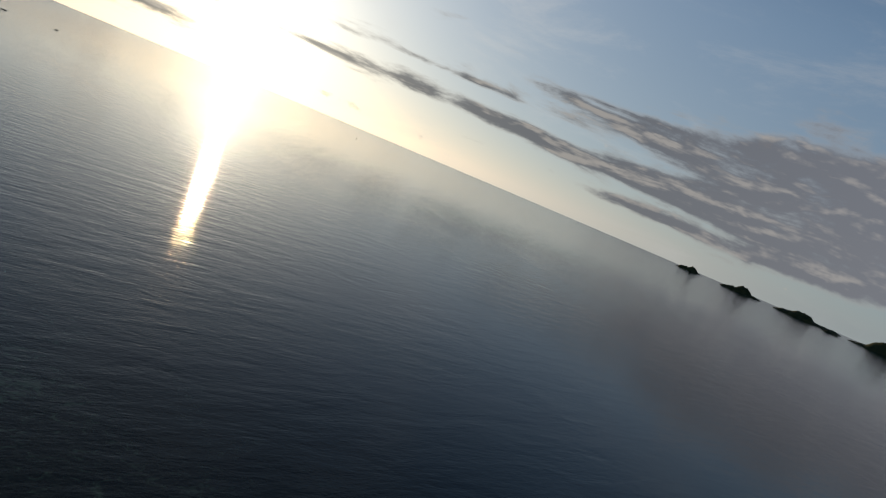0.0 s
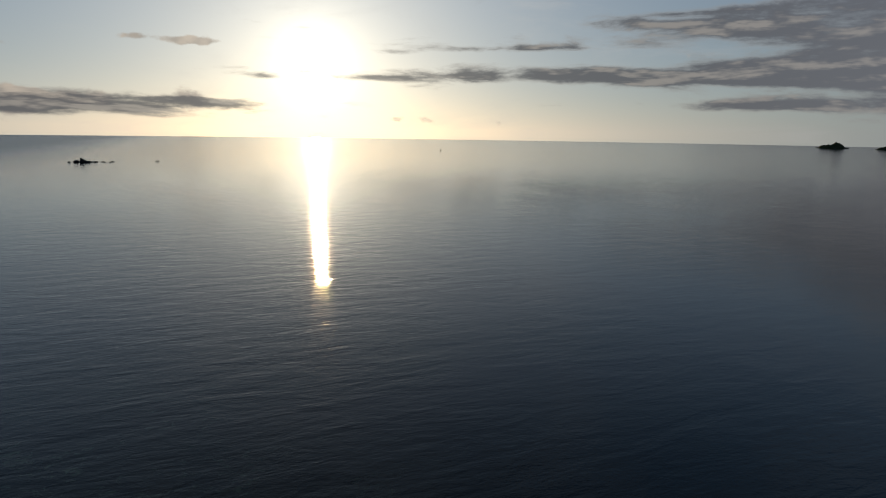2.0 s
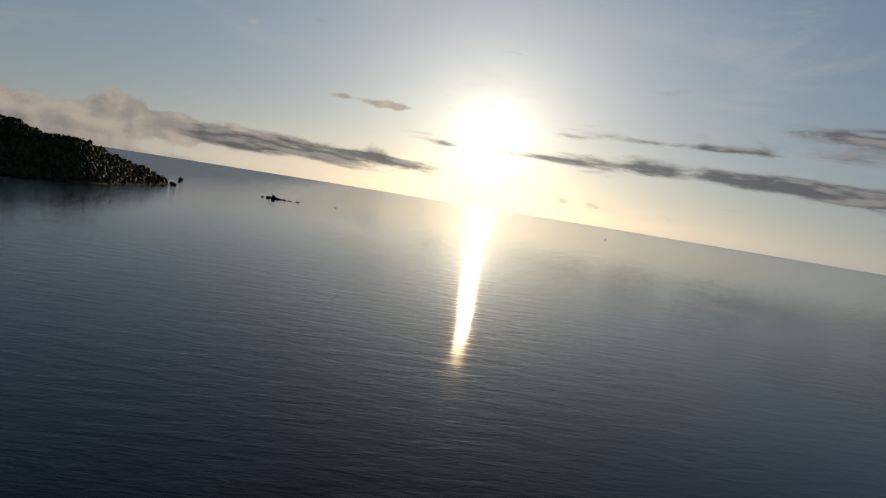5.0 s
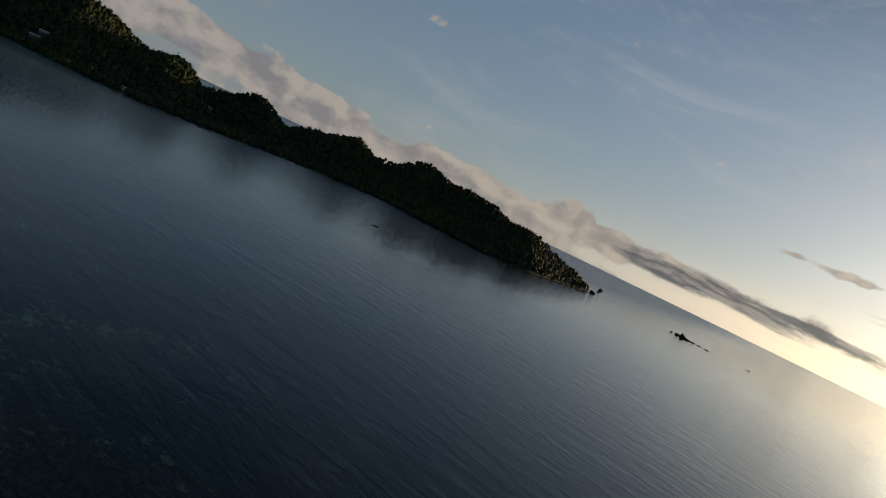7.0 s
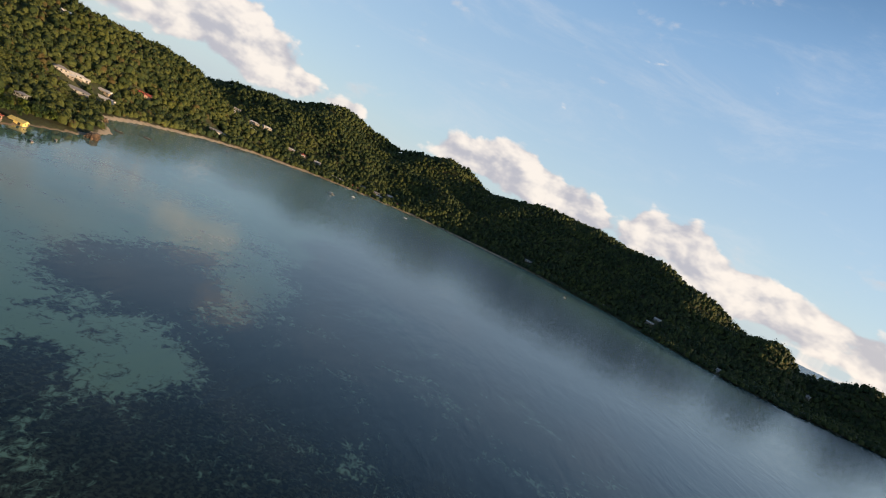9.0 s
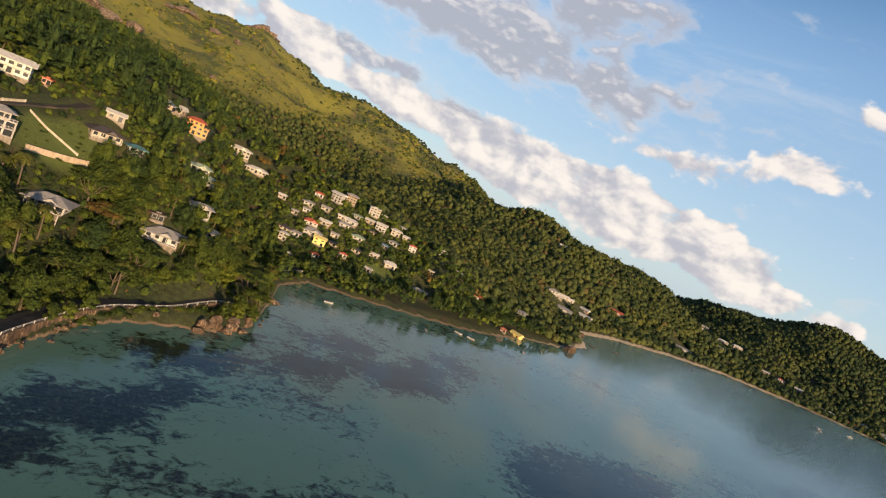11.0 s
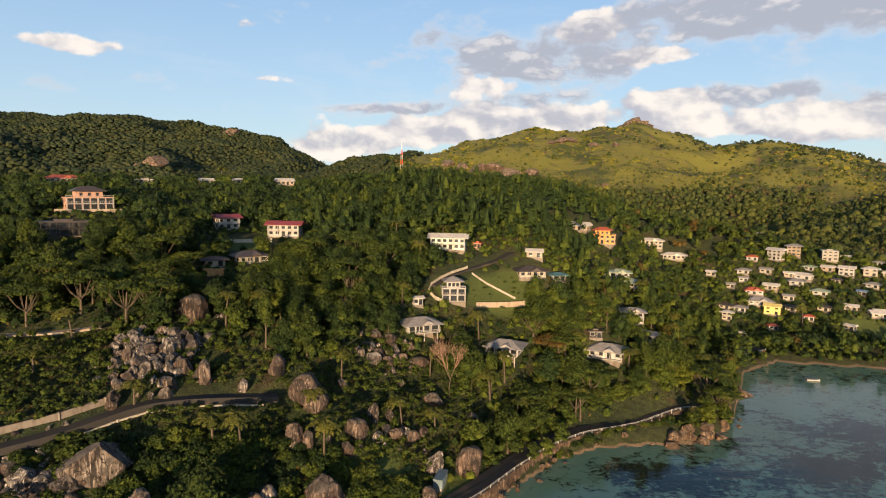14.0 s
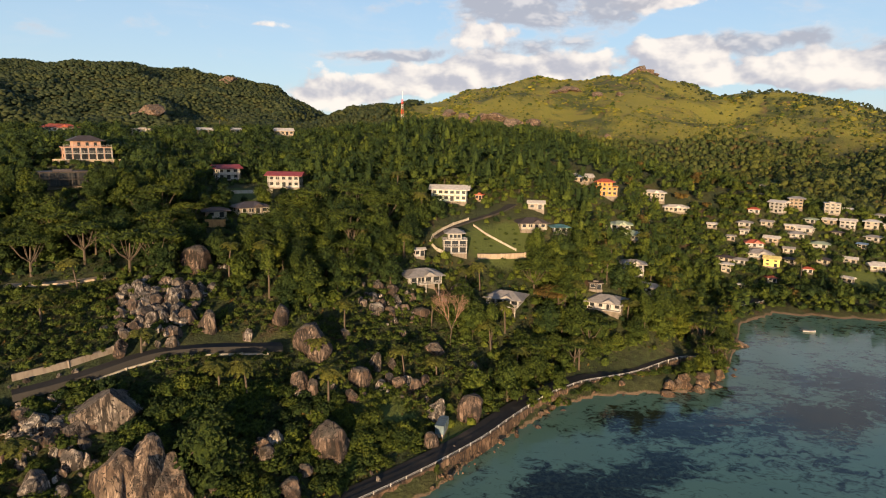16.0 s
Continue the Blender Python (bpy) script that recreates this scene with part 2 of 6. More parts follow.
def paint_water(n, b, p):
    shoal, reef = attribute(n, "shoal"), attribute(n, "reef")
    blot = n.noise(p, 0.032, 6, 0.62, 0.4)
    fleck = n.noise(n.scaled(p, 0.7, 1.0, 0.0), 0.34, 7, 0.72, 0.9)
    weed = n.ramp(n.math("ADD", n.math("ADD", reef, n.math("MULTIPLY", n.math("SUBTRACT", blot, 0.5), 1.7)), n.math("MULTIPLY", n.math("SUBTRACT", fleck, 0.5), 2.3)), 0.26, 0.62)
    sand = n.mix(n.noise(p, 0.02, 4), (0.088, 0.172, 0.130), (0.135, 0.245, 0.180))
    bed = n.mix(weed, sand, n.mix(n.ramp(n.noise(p, 0.7, 5, 0.7), 0.42, 0.66), (0.009, 0.015, 0.012), (0.034, 0.050, 0.037)))
    col = n.mix(shoal, n.mix(n.noise(p, 0.006, 4), (0.001, 0.009, 0.018), (0.001, 0.013, 0.024)), bed)
    n.put(b.inputs["Base Color"], col)
    gone = n.add("VectorMath", operation="LENGTH")
    n.put(gone.inputs[0], p)
    east = n.add("SeparateXYZ")
    n.put(east.inputs[0], p)
    n.put(b.inputs["Roughness"], n.math("ADD", n.ramp(gone.outputs["Value"], 500.0, 2400.0, 0.05, 0.10), n.ramp(east.outputs[0], 300.0, 800.0, 0.0, 0.16)))
    b.inputs["IOR"].default_value = 1.333
    # wind ripples over a long low swell
    swell = n.noise(n.scaled(p, 0.34, 1.0, 1.0), 0.10, 3, 0.55, 0.5)
    chop = n.noise(n.scaled(p, 0.42, 1.0, 1.0), 0.38, 3, 0.55, 0.3)
    fine = n.noise(n.scaled(p, 0.6, 1.0, 1.0), 1.5, 2, 0.5)
    calm = n.ramp(n.noise(n.scaled(p, 1.0, 0.4, 1.0), 0.006, 3, 0.55), 0.36, 0.62, 0.5, 1.0)
    calm = n.math("MULTIPLY", calm, n.math("SUBTRACT", 1.0, n.math("MULTIPLY", shoal, 0.45)))
    h = n.total([n.math("MULTIPLY", swell, 0.95), n.math("MULTIPLY", chop, 0.33), n.math("MULTIPLY", fine, 0.13)])
    bay = n.ramp(east.outputs[0], 200.0, 650.0)
    away = n.ramp(gone.outputs["Value"], 300.0, 1500.0)
    calm = n.math("MULTIPLY", calm, n.math("SUBTRACT", 1.0, n.math("MULTIPLY", away, n.math("MULTIPLY_ADD", bay, -0.5, 0.93))))   # the open sea lies smoother than the bay
    bumped(n, b, n.math("MULTIPLY", h, calm), 1.0, 0.30)
    # wind ripples too fine to be swells tilt the far water at random
    tilt = n.add("TexNoise")
    for key, val in (("Vector", n.scaled(p, 0.5, 1.0, 1.0)), ("Scale", 0.45), ("Detail", 2.0), ("Roughness", 0.6)):
        n.put(tilt.inputs[key], val)
    lean = n.add("VectorMath", operation="MULTIPLY_ADD")
    n.put(lean.inputs[0], tilt.outputs["Color"])
    lean.inputs[1].default_value, lean.inputs[2].default_value = (1, 1, 0), (-0.5, -0.5, 0)
    sized = n.add("VectorMath", operation="SCALE")
    n.put(sized.inputs[0], lean.outputs[0])
    n.put(sized.inputs["Scale"], n.math("MULTIPLY", away, n.math("MULTIPLY_ADD", bay, 0.80, 0.14)))
    both = n.add("VectorMath", operation="ADD")
    n.put(both.inputs[0], b.inputs["Normal"].links[0].from_socket)
    n.put(both.inputs[1], sized.outputs[0])
    unit = n.add("VectorMath", operation="NORMALIZE")
    n.put(unit.inputs[0], both.outputs[0])
    n.put(b.inputs["Normal"], unit.outputs[0])


def paint_earth(n, b, p):
    a = n.noise(p, 0.03, 5, 0.6)
    g = n.noise(p, 0.5, 5, 0.65)
    col = n.mix(n.ramp(a, 0.35, 0.65), (0.030, 0.050, 0.014), (0.075, 0.085, 0.024))
    col = n.mix(n.ramp(n.noise(p, 0.06, 5, 0.6, 0.8), 0.58, 0.68), col, (0.090, 0.058, 0.034))
    col = n.mix(n.ramp(g, 0.3, 0.7), col, n.mix(1.0, col, (0.45, 0.45, 0.45), "MULTIPLY"))
    lawn = n.ramp(n.math("ADD", attribute(n, "lawn"), n.math("MULTIPLY", n.math("SUBTRACT", a, 0.5), 0.6)), 0.35, 0.6)
    col = n.mix(lawn, col, n.mix(g, (0.050, 0.082, 0.014), (0.110, 0.140, 0.030)))
    # grassy heights of the big hill
    q = n.add("SeparateXYZ")
    n.put(q.inputs[0], p)
    heath = n.math("MULTIPLY", n.ramp(n.math("ADD", n.math("DIVIDE", q.outputs[2], 1.4), n.math("MULTIPLY", n.noise(p, 0.012, 4), 60.0)), 72.0, 105.0), n.ramp(n.math("ADD", q.outputs[0], n.math("MULTIPLY", n.noise(p, 0.016, 5, 0.65), 260.0)), -60.0, 90.0))
    heath = n.math("MULTIPLY", heath, n.ramp(n.math("ADD", n.math("DIVIDE", q.outputs[0], n.math("MAXIMUM", q.outputs[1], 1.0)), n.math("MULTIPLY", n.noise(p, 0.014, 4, 0.6), 0.16)), 0.85, 1.05, 1.0, 0.0))
    col = n.mix(n.math("MULTIPLY", heath, 0.85), col, n.mix(n.ramp(n.noise(p, 0.011, 6, 0.66, 0.6), 0.47, 0.60), n.mix(n.noise(p, 0.05, 6, 0.7), (0.120, 0.140, 0.018), (0.250, 0.225, 0.042)),
                                                           n.mix(n.ramp(n.noise(p, 0.03, 4, 0.6), 0.50, 0.62), (0.050, 0.072, 0.018), (0.115, 0.082, 0.040))))
    # bare sand along the water
    pz = n.add("SeparateXYZ")
    n.put(pz.inputs[0], p)
    beach = n.ramp(n.math("SUBTRACT", n.math("ADD", pz.outputs[2], n.math("MULTIPLY", n.noise(p, 0.12, 3), 1.6)), n.ramp(q.outputs[0], 380.0, 520.0, 0.0, 1.2)), 1.15, 1.65, 1.0, 0.0)
    beach = n.math("MULTIPLY", beach, n.ramp(q.outputs[1], -260.0, -60.0))
    col = n.mix(beach, col, n.mix(n.ramp(q.outputs[0], 340.0, 480.0), n.mix(g, (0.14, 0.100, 0.062), (0.24, 0.18, 0.118)), (0.44, 0.37, 0.27)))
    n.put(b.inputs["Base Color"], col)
    b.inputs["Roughness"].default_value = 0.95
    bumped(n, b, n.math("ADD", g, n.noise(p, 1.7, 4, 0.7)), 1.0, 0.7)


WATER = material("sea water", paint_water)
EARTH = material("green earth and sand", paint_earth)


def island(n):
    return n.add("NewGeometry").outputs["Random Per Island"]


def leaves(name, dark, light, scale=0.11, dry=None, deep=0.9):
    def paint(n, b, p):
        drift = n.noise(p, scale, 3, 0.6)
        big = n.noise(p, 0.012, 3, 0.5)
        col = n.mix(n.ramp(n.math("ADD", drift, n.math("MULTIPLY", n.math("SUBTRACT", island(n), 0.5), 0.35)), 0.32, 0.68), dark, light)
        col = n.mix(n.math("MULTIPLY", n.ramp(big, 0.42, 0.66), 0.55), col, n.mix(1.0, col, (1.35, 1.18, 0.75), "MULTIPLY"))
        col = n.mix(n.math("MULTIPLY", n.math("SUBTRACT", n.add("ObjectInfo").outputs["Random"], 0.5), 0.5), col, n.mix(1.0, col, (1.4, 1.15, 0.9), "MULTIPLY"))
        col = n.mix(n.ramp(n.noise(p, 1.3, 4, 0.7), 0.36, 0.62), n.mix(1.0, col, (0.60, 0.65, 0.68), "MULTIPLY"), n.mix(1.0, col, (1.15, 1.12, 1.0), "MULTIPLY"))
        if dry:
            col = n.mix(n.ramp(n.noise(p, 0.05, 2), 0.60, 0.68), col, dry)
        n.put(b.inputs["Base Color"], col)
        tuft = n.noise(p, 0.85, 5, 0.75)
        b.inputs["Roughness"].default_value = 0.7
        b.inputs["Specular IOR Level"].default_value = 0.15
        bumped(n, b, n.math("ADD", tuft, n.math("MULTIPLY", n.noise(p, 3.2, 3, 0.7), 0.35)), 1.0, deep)
    return material(name, paint)


def stone(name, low, high, streak, lichen):
    def paint(n, b, p):
        a = n.noise(p, 0.35, 5, 0.6)
        run = n.noise(n.scaled(p, 1.0, 1.0, 0.12), 0.75, 5, 0.62, 0.4)
        pale = n.noise(n.scaled(p, 1.0, 1.0, 0.16), 1.3, 4, 0.6, 0.4)
        fine = n.noise(p, 5.0, 5, 0.7)
        tint = n.add("ObjectInfo").outputs["Random"]
        col = n.mix(n.ramp(a, 0.3, 0.7), low, high)
        col = n.mix(n.math("MULTIPLY", n.ramp(run, 0.47, 0.56), 0.9), col, streak)
        col = n.mix(n.math("MULTIPLY", n.ramp(pale, 0.53, 0.62), 0.72), col, tuple(min(1.0, v * 1.7 + 0.04) for v in high))
        split = n.math("ABSOLUTE", n.math("SUBTRACT", n.noise(n.scaled(p, 1.0, 1.0, 0.45), 0.42, 3, 0.5, 0.8), 0.5))
        blotch = n.noise(p, 0.16, 4, 0.6)
        col = n.mix(n.ramp(blotch, 0.42, 0.60), col, n.mix(1.0, col, (0.52, 0.47, 0.44), "MULTIPLY"))
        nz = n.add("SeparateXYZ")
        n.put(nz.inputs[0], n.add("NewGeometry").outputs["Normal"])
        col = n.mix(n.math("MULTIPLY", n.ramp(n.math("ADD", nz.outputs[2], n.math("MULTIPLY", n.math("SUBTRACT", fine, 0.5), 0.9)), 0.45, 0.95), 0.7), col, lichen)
        col = n.mix(n.math("MULTIPLY", tint, 0.45), col, n.mix(1.0, col, (0.72, 0.62, 0.56), "MULTIPLY"))
        col = n.mix(n.ramp(split, 0.006, 0.022), (0.014, 0.012, 0.011), col)
        n.put(b.inputs["Base Color"], n.mix(n.ramp(fine, 0.3, 0.75), n.mix(1.0, col, (0.70, 0.70, 0.70), "MULTIPLY"), col))
        b.inputs["Roughness"].default_value = 0.88
        bumped(n, b, n.math("ADD", n.math("MULTIPLY", run, 0.6), n.math("MULTIPLY", n.noise(p, 1.8, 6, 0.75), 0.9), ), 0.9, 0.4)
    return material(name, paint)


def plaster(name, col, grime=0.25, rough=0.8):
    def paint(n, b, p):
        stain = n.noise(n.scaled(p, 1.0, 1.0, 0.3), 0.9, 5, 0.65)
        spot = n.noise(p, 7.0, 3, 0.6)
        dull = tuple(c * (1 - grime) * k for c, k in zip(col, (0.98, 0.92, 0.84)))
        c = n.mix(n.ramp(stain, 0.40, 0.72), col, dull)
        n.put(b.inputs["Base Color"], n.mix(n.math("MULTIPLY", spot, 0.12), c, (0.1, 0.09, 0.08)))
        b.inputs["Roughness"].default_value = rough
        bumped(n, b, spot, 0.25, 0.02)
    return material(name, paint)


def sheeting(name, col):
    """Ribbed roof sheets, weathered."""
    def paint(n, b, p):
        stain = n.noise(p, 0.8, 5, 0.65)
        c = n.mix(n.ramp(stain, 0.35, 0.75), col, tuple(v * 0.62 for v in col))
        c = n.mix(n.ramp(n.noise(p, 2.6, 4, 0.7), 0.62, 0.8), c, (0.20, 0.12, 0.07))
        n.put(b.inputs["Base Color"], c)
        b.inputs["Roughness"].default_value = 0.55
        bumped(n, b, n.noise(p, 3.5, 2), 0.3, 0.03)
    return material(name, paint)


def paint_glass(n, b, p):
    n.put(b.inputs["Base Color"], n.mix(n.noise(p, 0.7, 2), (0.012, 0.016, 0.02), (0.045, 0.05, 0.055)))
    b.inputs["Roughness"].default_value = 0.12


def paint_bark(n, b, p):
    n.put(b.inputs["Base Color"], n.mix(n.noise(n.scaled(p, 3, 3, 0.6), 1.0, 4, 0.6), (0.045, 0.034, 0.024), (0.13, 0.105, 0.078)))
    b.inputs["Roughness"].default_value = 0.9
    bumped(n, b, n.noise(n.scaled(p, 6, 6, 1), 1.0, 3), 0.6, 0.05)


def paint_asphalt(n, b, p):
    c = n.mix(n.noise(p, 0.25, 5, 0.6), (0.030, 0.030, 0.030), (0.052, 0.050, 0.047))
    c = n.mix(n.ramp(n.noise(p, 6.0, 3, 0.7), 0.6, 0.8), c, (0.09, 0.088, 0.085))
    n.put(b.inputs["Base Color"], n.mix(n.ramp(n.noise(p, 0.09, 3), 0.56, 0.7), c, (0.085, 0.07, 0.055)))
    b.inputs["Roughness"].default_value = 0.95
    b.inputs["Specular IOR Level"].default_value = 0.2
    bumped(n, b, n.noise(p, 9.0, 3), 0.3, 0.02)


FOLIAGE = leaves("broad leaves", (0.026, 0.046, 0.010), (0.072, 0.104, 0.019))
FOLIAGE_DARK = leaves("dense dark leaves", (0.014, 0.031, 0.010), (0.039, 0.066, 0.018))
FOLIAGE_LIGHT = leaves("fresh yellow-green leaves", (0.042, 0.068, 0.010), (0.105, 0.138, 0.024))
FOLIAGE_DRY = leaves("brownish seed-laden leaves", (0.060, 0.046, 0.015), (0.125, 0.090, 0.030))
FRONDS = leaves("palm fronds", (0.036, 0.052, 0.010), (0.110, 0.118, 0.026))
# far and bay canopies are darkened, with shade and backlight put into the colour
CANOPY_FAR_SHADED = leaves("far forest canopy", (0.020, 0.033, 0.018), (0.044, 0.058, 0.028), 0.03, deep=0.4)
CANOPY_BAY_SHADED = leaves("bay forest canopy", (0.020, 0.036, 0.014), (0.054, 0.070, 0.023), 0.02, deep=0.4)
# lightened in place of haze over the woods behind the near hill
CANOPY = leaves("forest canopy", (0.030, 0.047, 0.015), (0.074, 0.090, 0.026), 0.06, (0.070, 0.056, 0.02), deep=0.6)
SCRUB = leaves("hill scrub", (0.075, 0.090, 0.014), (0.190, 0.185, 0.034), 0.03, (0.20, 0.15, 0.05))
TWIGS = plaster("dry reddish twigs", (0.30, 0.185, 0.135), 0.3)
BARK = material("grey-brown bark", paint_bark)
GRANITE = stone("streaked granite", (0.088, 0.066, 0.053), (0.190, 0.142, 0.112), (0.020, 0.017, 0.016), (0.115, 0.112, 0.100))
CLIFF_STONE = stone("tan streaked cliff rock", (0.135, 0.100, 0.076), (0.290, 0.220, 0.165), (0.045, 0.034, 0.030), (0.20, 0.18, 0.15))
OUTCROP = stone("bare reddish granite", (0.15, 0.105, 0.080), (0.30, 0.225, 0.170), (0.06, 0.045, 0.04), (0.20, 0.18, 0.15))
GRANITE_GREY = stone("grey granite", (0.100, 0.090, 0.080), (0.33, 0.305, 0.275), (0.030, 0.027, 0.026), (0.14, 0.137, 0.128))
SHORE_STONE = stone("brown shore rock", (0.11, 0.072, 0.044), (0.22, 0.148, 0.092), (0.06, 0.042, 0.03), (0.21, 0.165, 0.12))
SEA_STONE = stone("wet black rock", (0.018, 0.018, 0.017), (0.045, 0.042, 0.040), (0.010, 0.010, 0.010), (0.05, 0.05, 0.045))
ASPHALT, GLASS = material("worn asphalt", paint_asphalt), material("dark window glass", paint_glass)
WHITE, CREAM, BEIGE = plaster("white paint", (0.43, 0.43, 0.42), 0.35), plaster("cream paint", (0.42, 0.39, 0.32), 0.35), plaster("beige concrete", (0.40, 0.33, 0.25), 0.4)
PINK, ORANGE, YELLOW = plaster("salmon paint", (0.48, 0.30, 0.23)), plaster("orange paint", (0.74, 0.34, 0.08)), plaster("yellow paint", (0.74, 0.60, 0.20))
CONCRETE, BROWN = plaster("bare concrete", (0.36, 0.33, 0.29), 0.45), plaster("brown render", (0.34, 0.25, 0.17), 0.35)
CHARCOAL, MINT = plaster("charcoal boards", (0.045, 0.042, 0.040), 0.3), plaster("pale green paint", (0.62, 0.72, 0.60))
ROOF_GREY, ROOF_RED, ROOF_DARK = sheeting("grey roof sheets", (0.30, 0.29, 0.28)), sheeting("maroon roof sheets", (0.27, 0.055, 0.06)), sheeting("dark roof sheets", (0.075, 0.062, 0.06))
ROOF_RUST, ROOF_WHITE, ROOF_GREEN = sheeting("red roof sheets", (0.42, 0.10, 0.055)), sheeting("pale roof sheets", (0.60, 0.58, 0.54)), sheeting("faded green roof sheets", (0.32, 0.40, 0.30))
ROOF_TEAL, ROOF_BLUE, ROOF_YELLOW = sheeting("teal roof sheets", (0.09, 0.22, 0.24)), sheeting("blue roof sheets", (0.14, 0.24, 0.40)), sheeting("yellow roof sheets", (0.68, 0.58, 0.22))
RUBBLE = plaster("weathered rubble stone", (0.21, 0.185, 0.155), 0.45)
ORANGE_WALL = plaster("ochre render", (0.50, 0.27, 0.10), 0.35)
STEEL, RED_PAINT = plaster("galvanised steel", (0.50, 0.51, 0.52), 0.2, 0.4), plaster("red paint", (0.50, 0.045, 0.03))
BLUE_GREY = plaster("weathered blue-grey sheet", (0.13, 0.20, 0.24), 0.4, 0.6)


# ---- the lie of the land ----
# Drawn as a plan whose unit is U metres; the functions ending in _plan work in its units.
U = 1.4
COAST = [(-4800, 900), (-1500, 380), (-500, 90), (-160, 12), (-80, 34), (-45, 55), (-33, 64), (-24, 71), (-17.4, 76), (-12.5, 83), (-6.6, 87.2), (-0.6, 92), (4, 98.4), (8.6, 105.5), (14, 111.3),
         (22, 119.5), (27, 125.6), (38, 132), (51, 134), (61, 135), (70, 139.5), (79, 151), (89, 167), (102, 190), (120, 203), (148, 197), (176, 193), (203, 190),
         (230, 192), (263, 200), (302, 199), (345, 214), (381, 250), (444, 262), (505, 262), (560, 262), (645, 250), (736, 203)]
BAY = [(800, 150), (850, 80), (868, 0), (862, -70), (832, -160), (775, -236), (690, -285), (640, -335), (630, -410), (640, -500),
       (625, -600), (580, -690), (480, -690), (400, -715), (358, -815), (362, -960), (352, -1040), (372, -1075), (480, -1085),
       (780, -1060), (1150, -860), (2400, -600), (4800, -400)]
# crest lines: points (x, y, height), fall per metre on the flanks, roundness of the crest
RIDGES = [
    ("near hill", [(-330, 190, 55), (-215, 262, 60), (-120, 285, 61), (-60, 305, 61), (-10, 325, 62), (18, 325, 61), (38, 318, 53), (54, 312, 38), (62, 300, 26)], 0.20, 14),
    ("spur below the house", [(-140, 218, 55), (-114, 194, 54), (-90, 165, 43), (-72, 140, 34)], 0.36, 12),
    ("big hill", [(-205, 1250, 76), (-98, 1250, 120), (0, 1250, 132), (77, 1250, 157), (191, 1236, 185), (281, 1217, 163), (355, 1198, 171), (382, 1190, 184), (436, 1170, 167), (505, 1035, 136), (538, 960, 134), (588, 809, 114), (578, 690, 61), (566, 566, 50), (589, 512, 67), (623, 469, 52), (695, 434, 57), (795, 423, 4), (906, 422, 4), (1020, 400, 68)], 0.155, 25),
    ("left range", [(-2600, 1500, 190), (-1360, 1120, 188), (-1007, 1370, 205), (-820, 1490, 216), (-700, 1550, 211), (-550, 1600, 196), (-470, 1630, 182), (-390, 1660, 142), (-275, 1680, 71)], 0.22, 30),
    ("bay range", [(1020, 400, 68), (1100, 336, 96), (1165, 285, 93), (1185, 188, 69), (1196, 94, 104), (1170, -14, 85), (1145, -100, 90), (1116, -177, 119), (1045, -270, 112), (935, -354, 81), (862, -400, 43), (831, -460, 53), (797, -518, 4), (809, -588, 48), (781, -655, 17), (769, -729, 58), (735, -845, 43), (696, -890, 72), (588, -907, 60), (499, -900, 49), (419, -941, 44), (378, -1012, 22), (358, -1040, 6)], 0.30, 22),
]
WAVES = np.random.RandomState(7).rand(64, 64)


def lattice(x, y):
    """Smooth random values 0 to 1 with a step of one metre."""
    i, j = np.floor(x).astype(int), np.floor(y).astype(int)
    u, v = x - i, y - j
    u, v = u * u * (3 - 2 * u), v * v * (3 - 2 * v)
    g = lambda a, b: WAVES[a % 64, b % 64]
    return (g(i, j) * (1 - u) + g(i + 1, j) * u) * (1 - v) + (g(i, j + 1) * (1 - u) + g(i + 1, j + 1) * u) * v


def relief(x, y, size, octaves=4):
    total, amp = 0, 0.5
    for k in range(octaves):
        total = total + amp * (lattice(x / size + 17.3 * k, y / size + 5.1 * k) - 0.5) * 2
        size, amp = size / 2.1, amp * 0.5
    return total


def line_distance(x, y, pts):
    """Distance to a polyline and the third value of its points there."""
    best, val = np.full(x.shape, 1e9), np.zeros(x.shape)
    for a, b in zip(pts, pts[1:]):
        dx, dy = b[0] - a[0], b[1] - a[1]
        s = np.clip(((x - a[0]) * dx + (y - a[1]) * dy) / (dx * dx + dy * dy), 0, 1)
        d = np.hypot(x - a[0] - s * dx, y - a[1] - s * dy)
        near = d < best
        best = np.where(near, d, best)
        if len(a) > 2:
            val = np.where(near, a[2] + s * (b[2] - a[2]), val)
    return best, val


def inland_plan(x, y):
    """Metres from the shore, negative on the water."""
    shore = COAST + BAY
    ring = shore + [(4800, 4900), (-4800, 4900)]
    inside = np.zeros(x.shape, bool)
    for (ax, ay), (bx, by) in zip(ring, ring[1:] + ring[:1]):
        if ay != by:
            inside ^= ((ay > y) != (by > y)) & (x < (bx - ax) * (y - ay) / (by - ay) + ax)
    d = line_distance(x, y, shore)[0]
    return np.where(inside, d, -d)


def step(v, a, b):
    s = np.clip((v - a) / (b - a), 0, 1)
    return s * s * (3 - 2 * s)


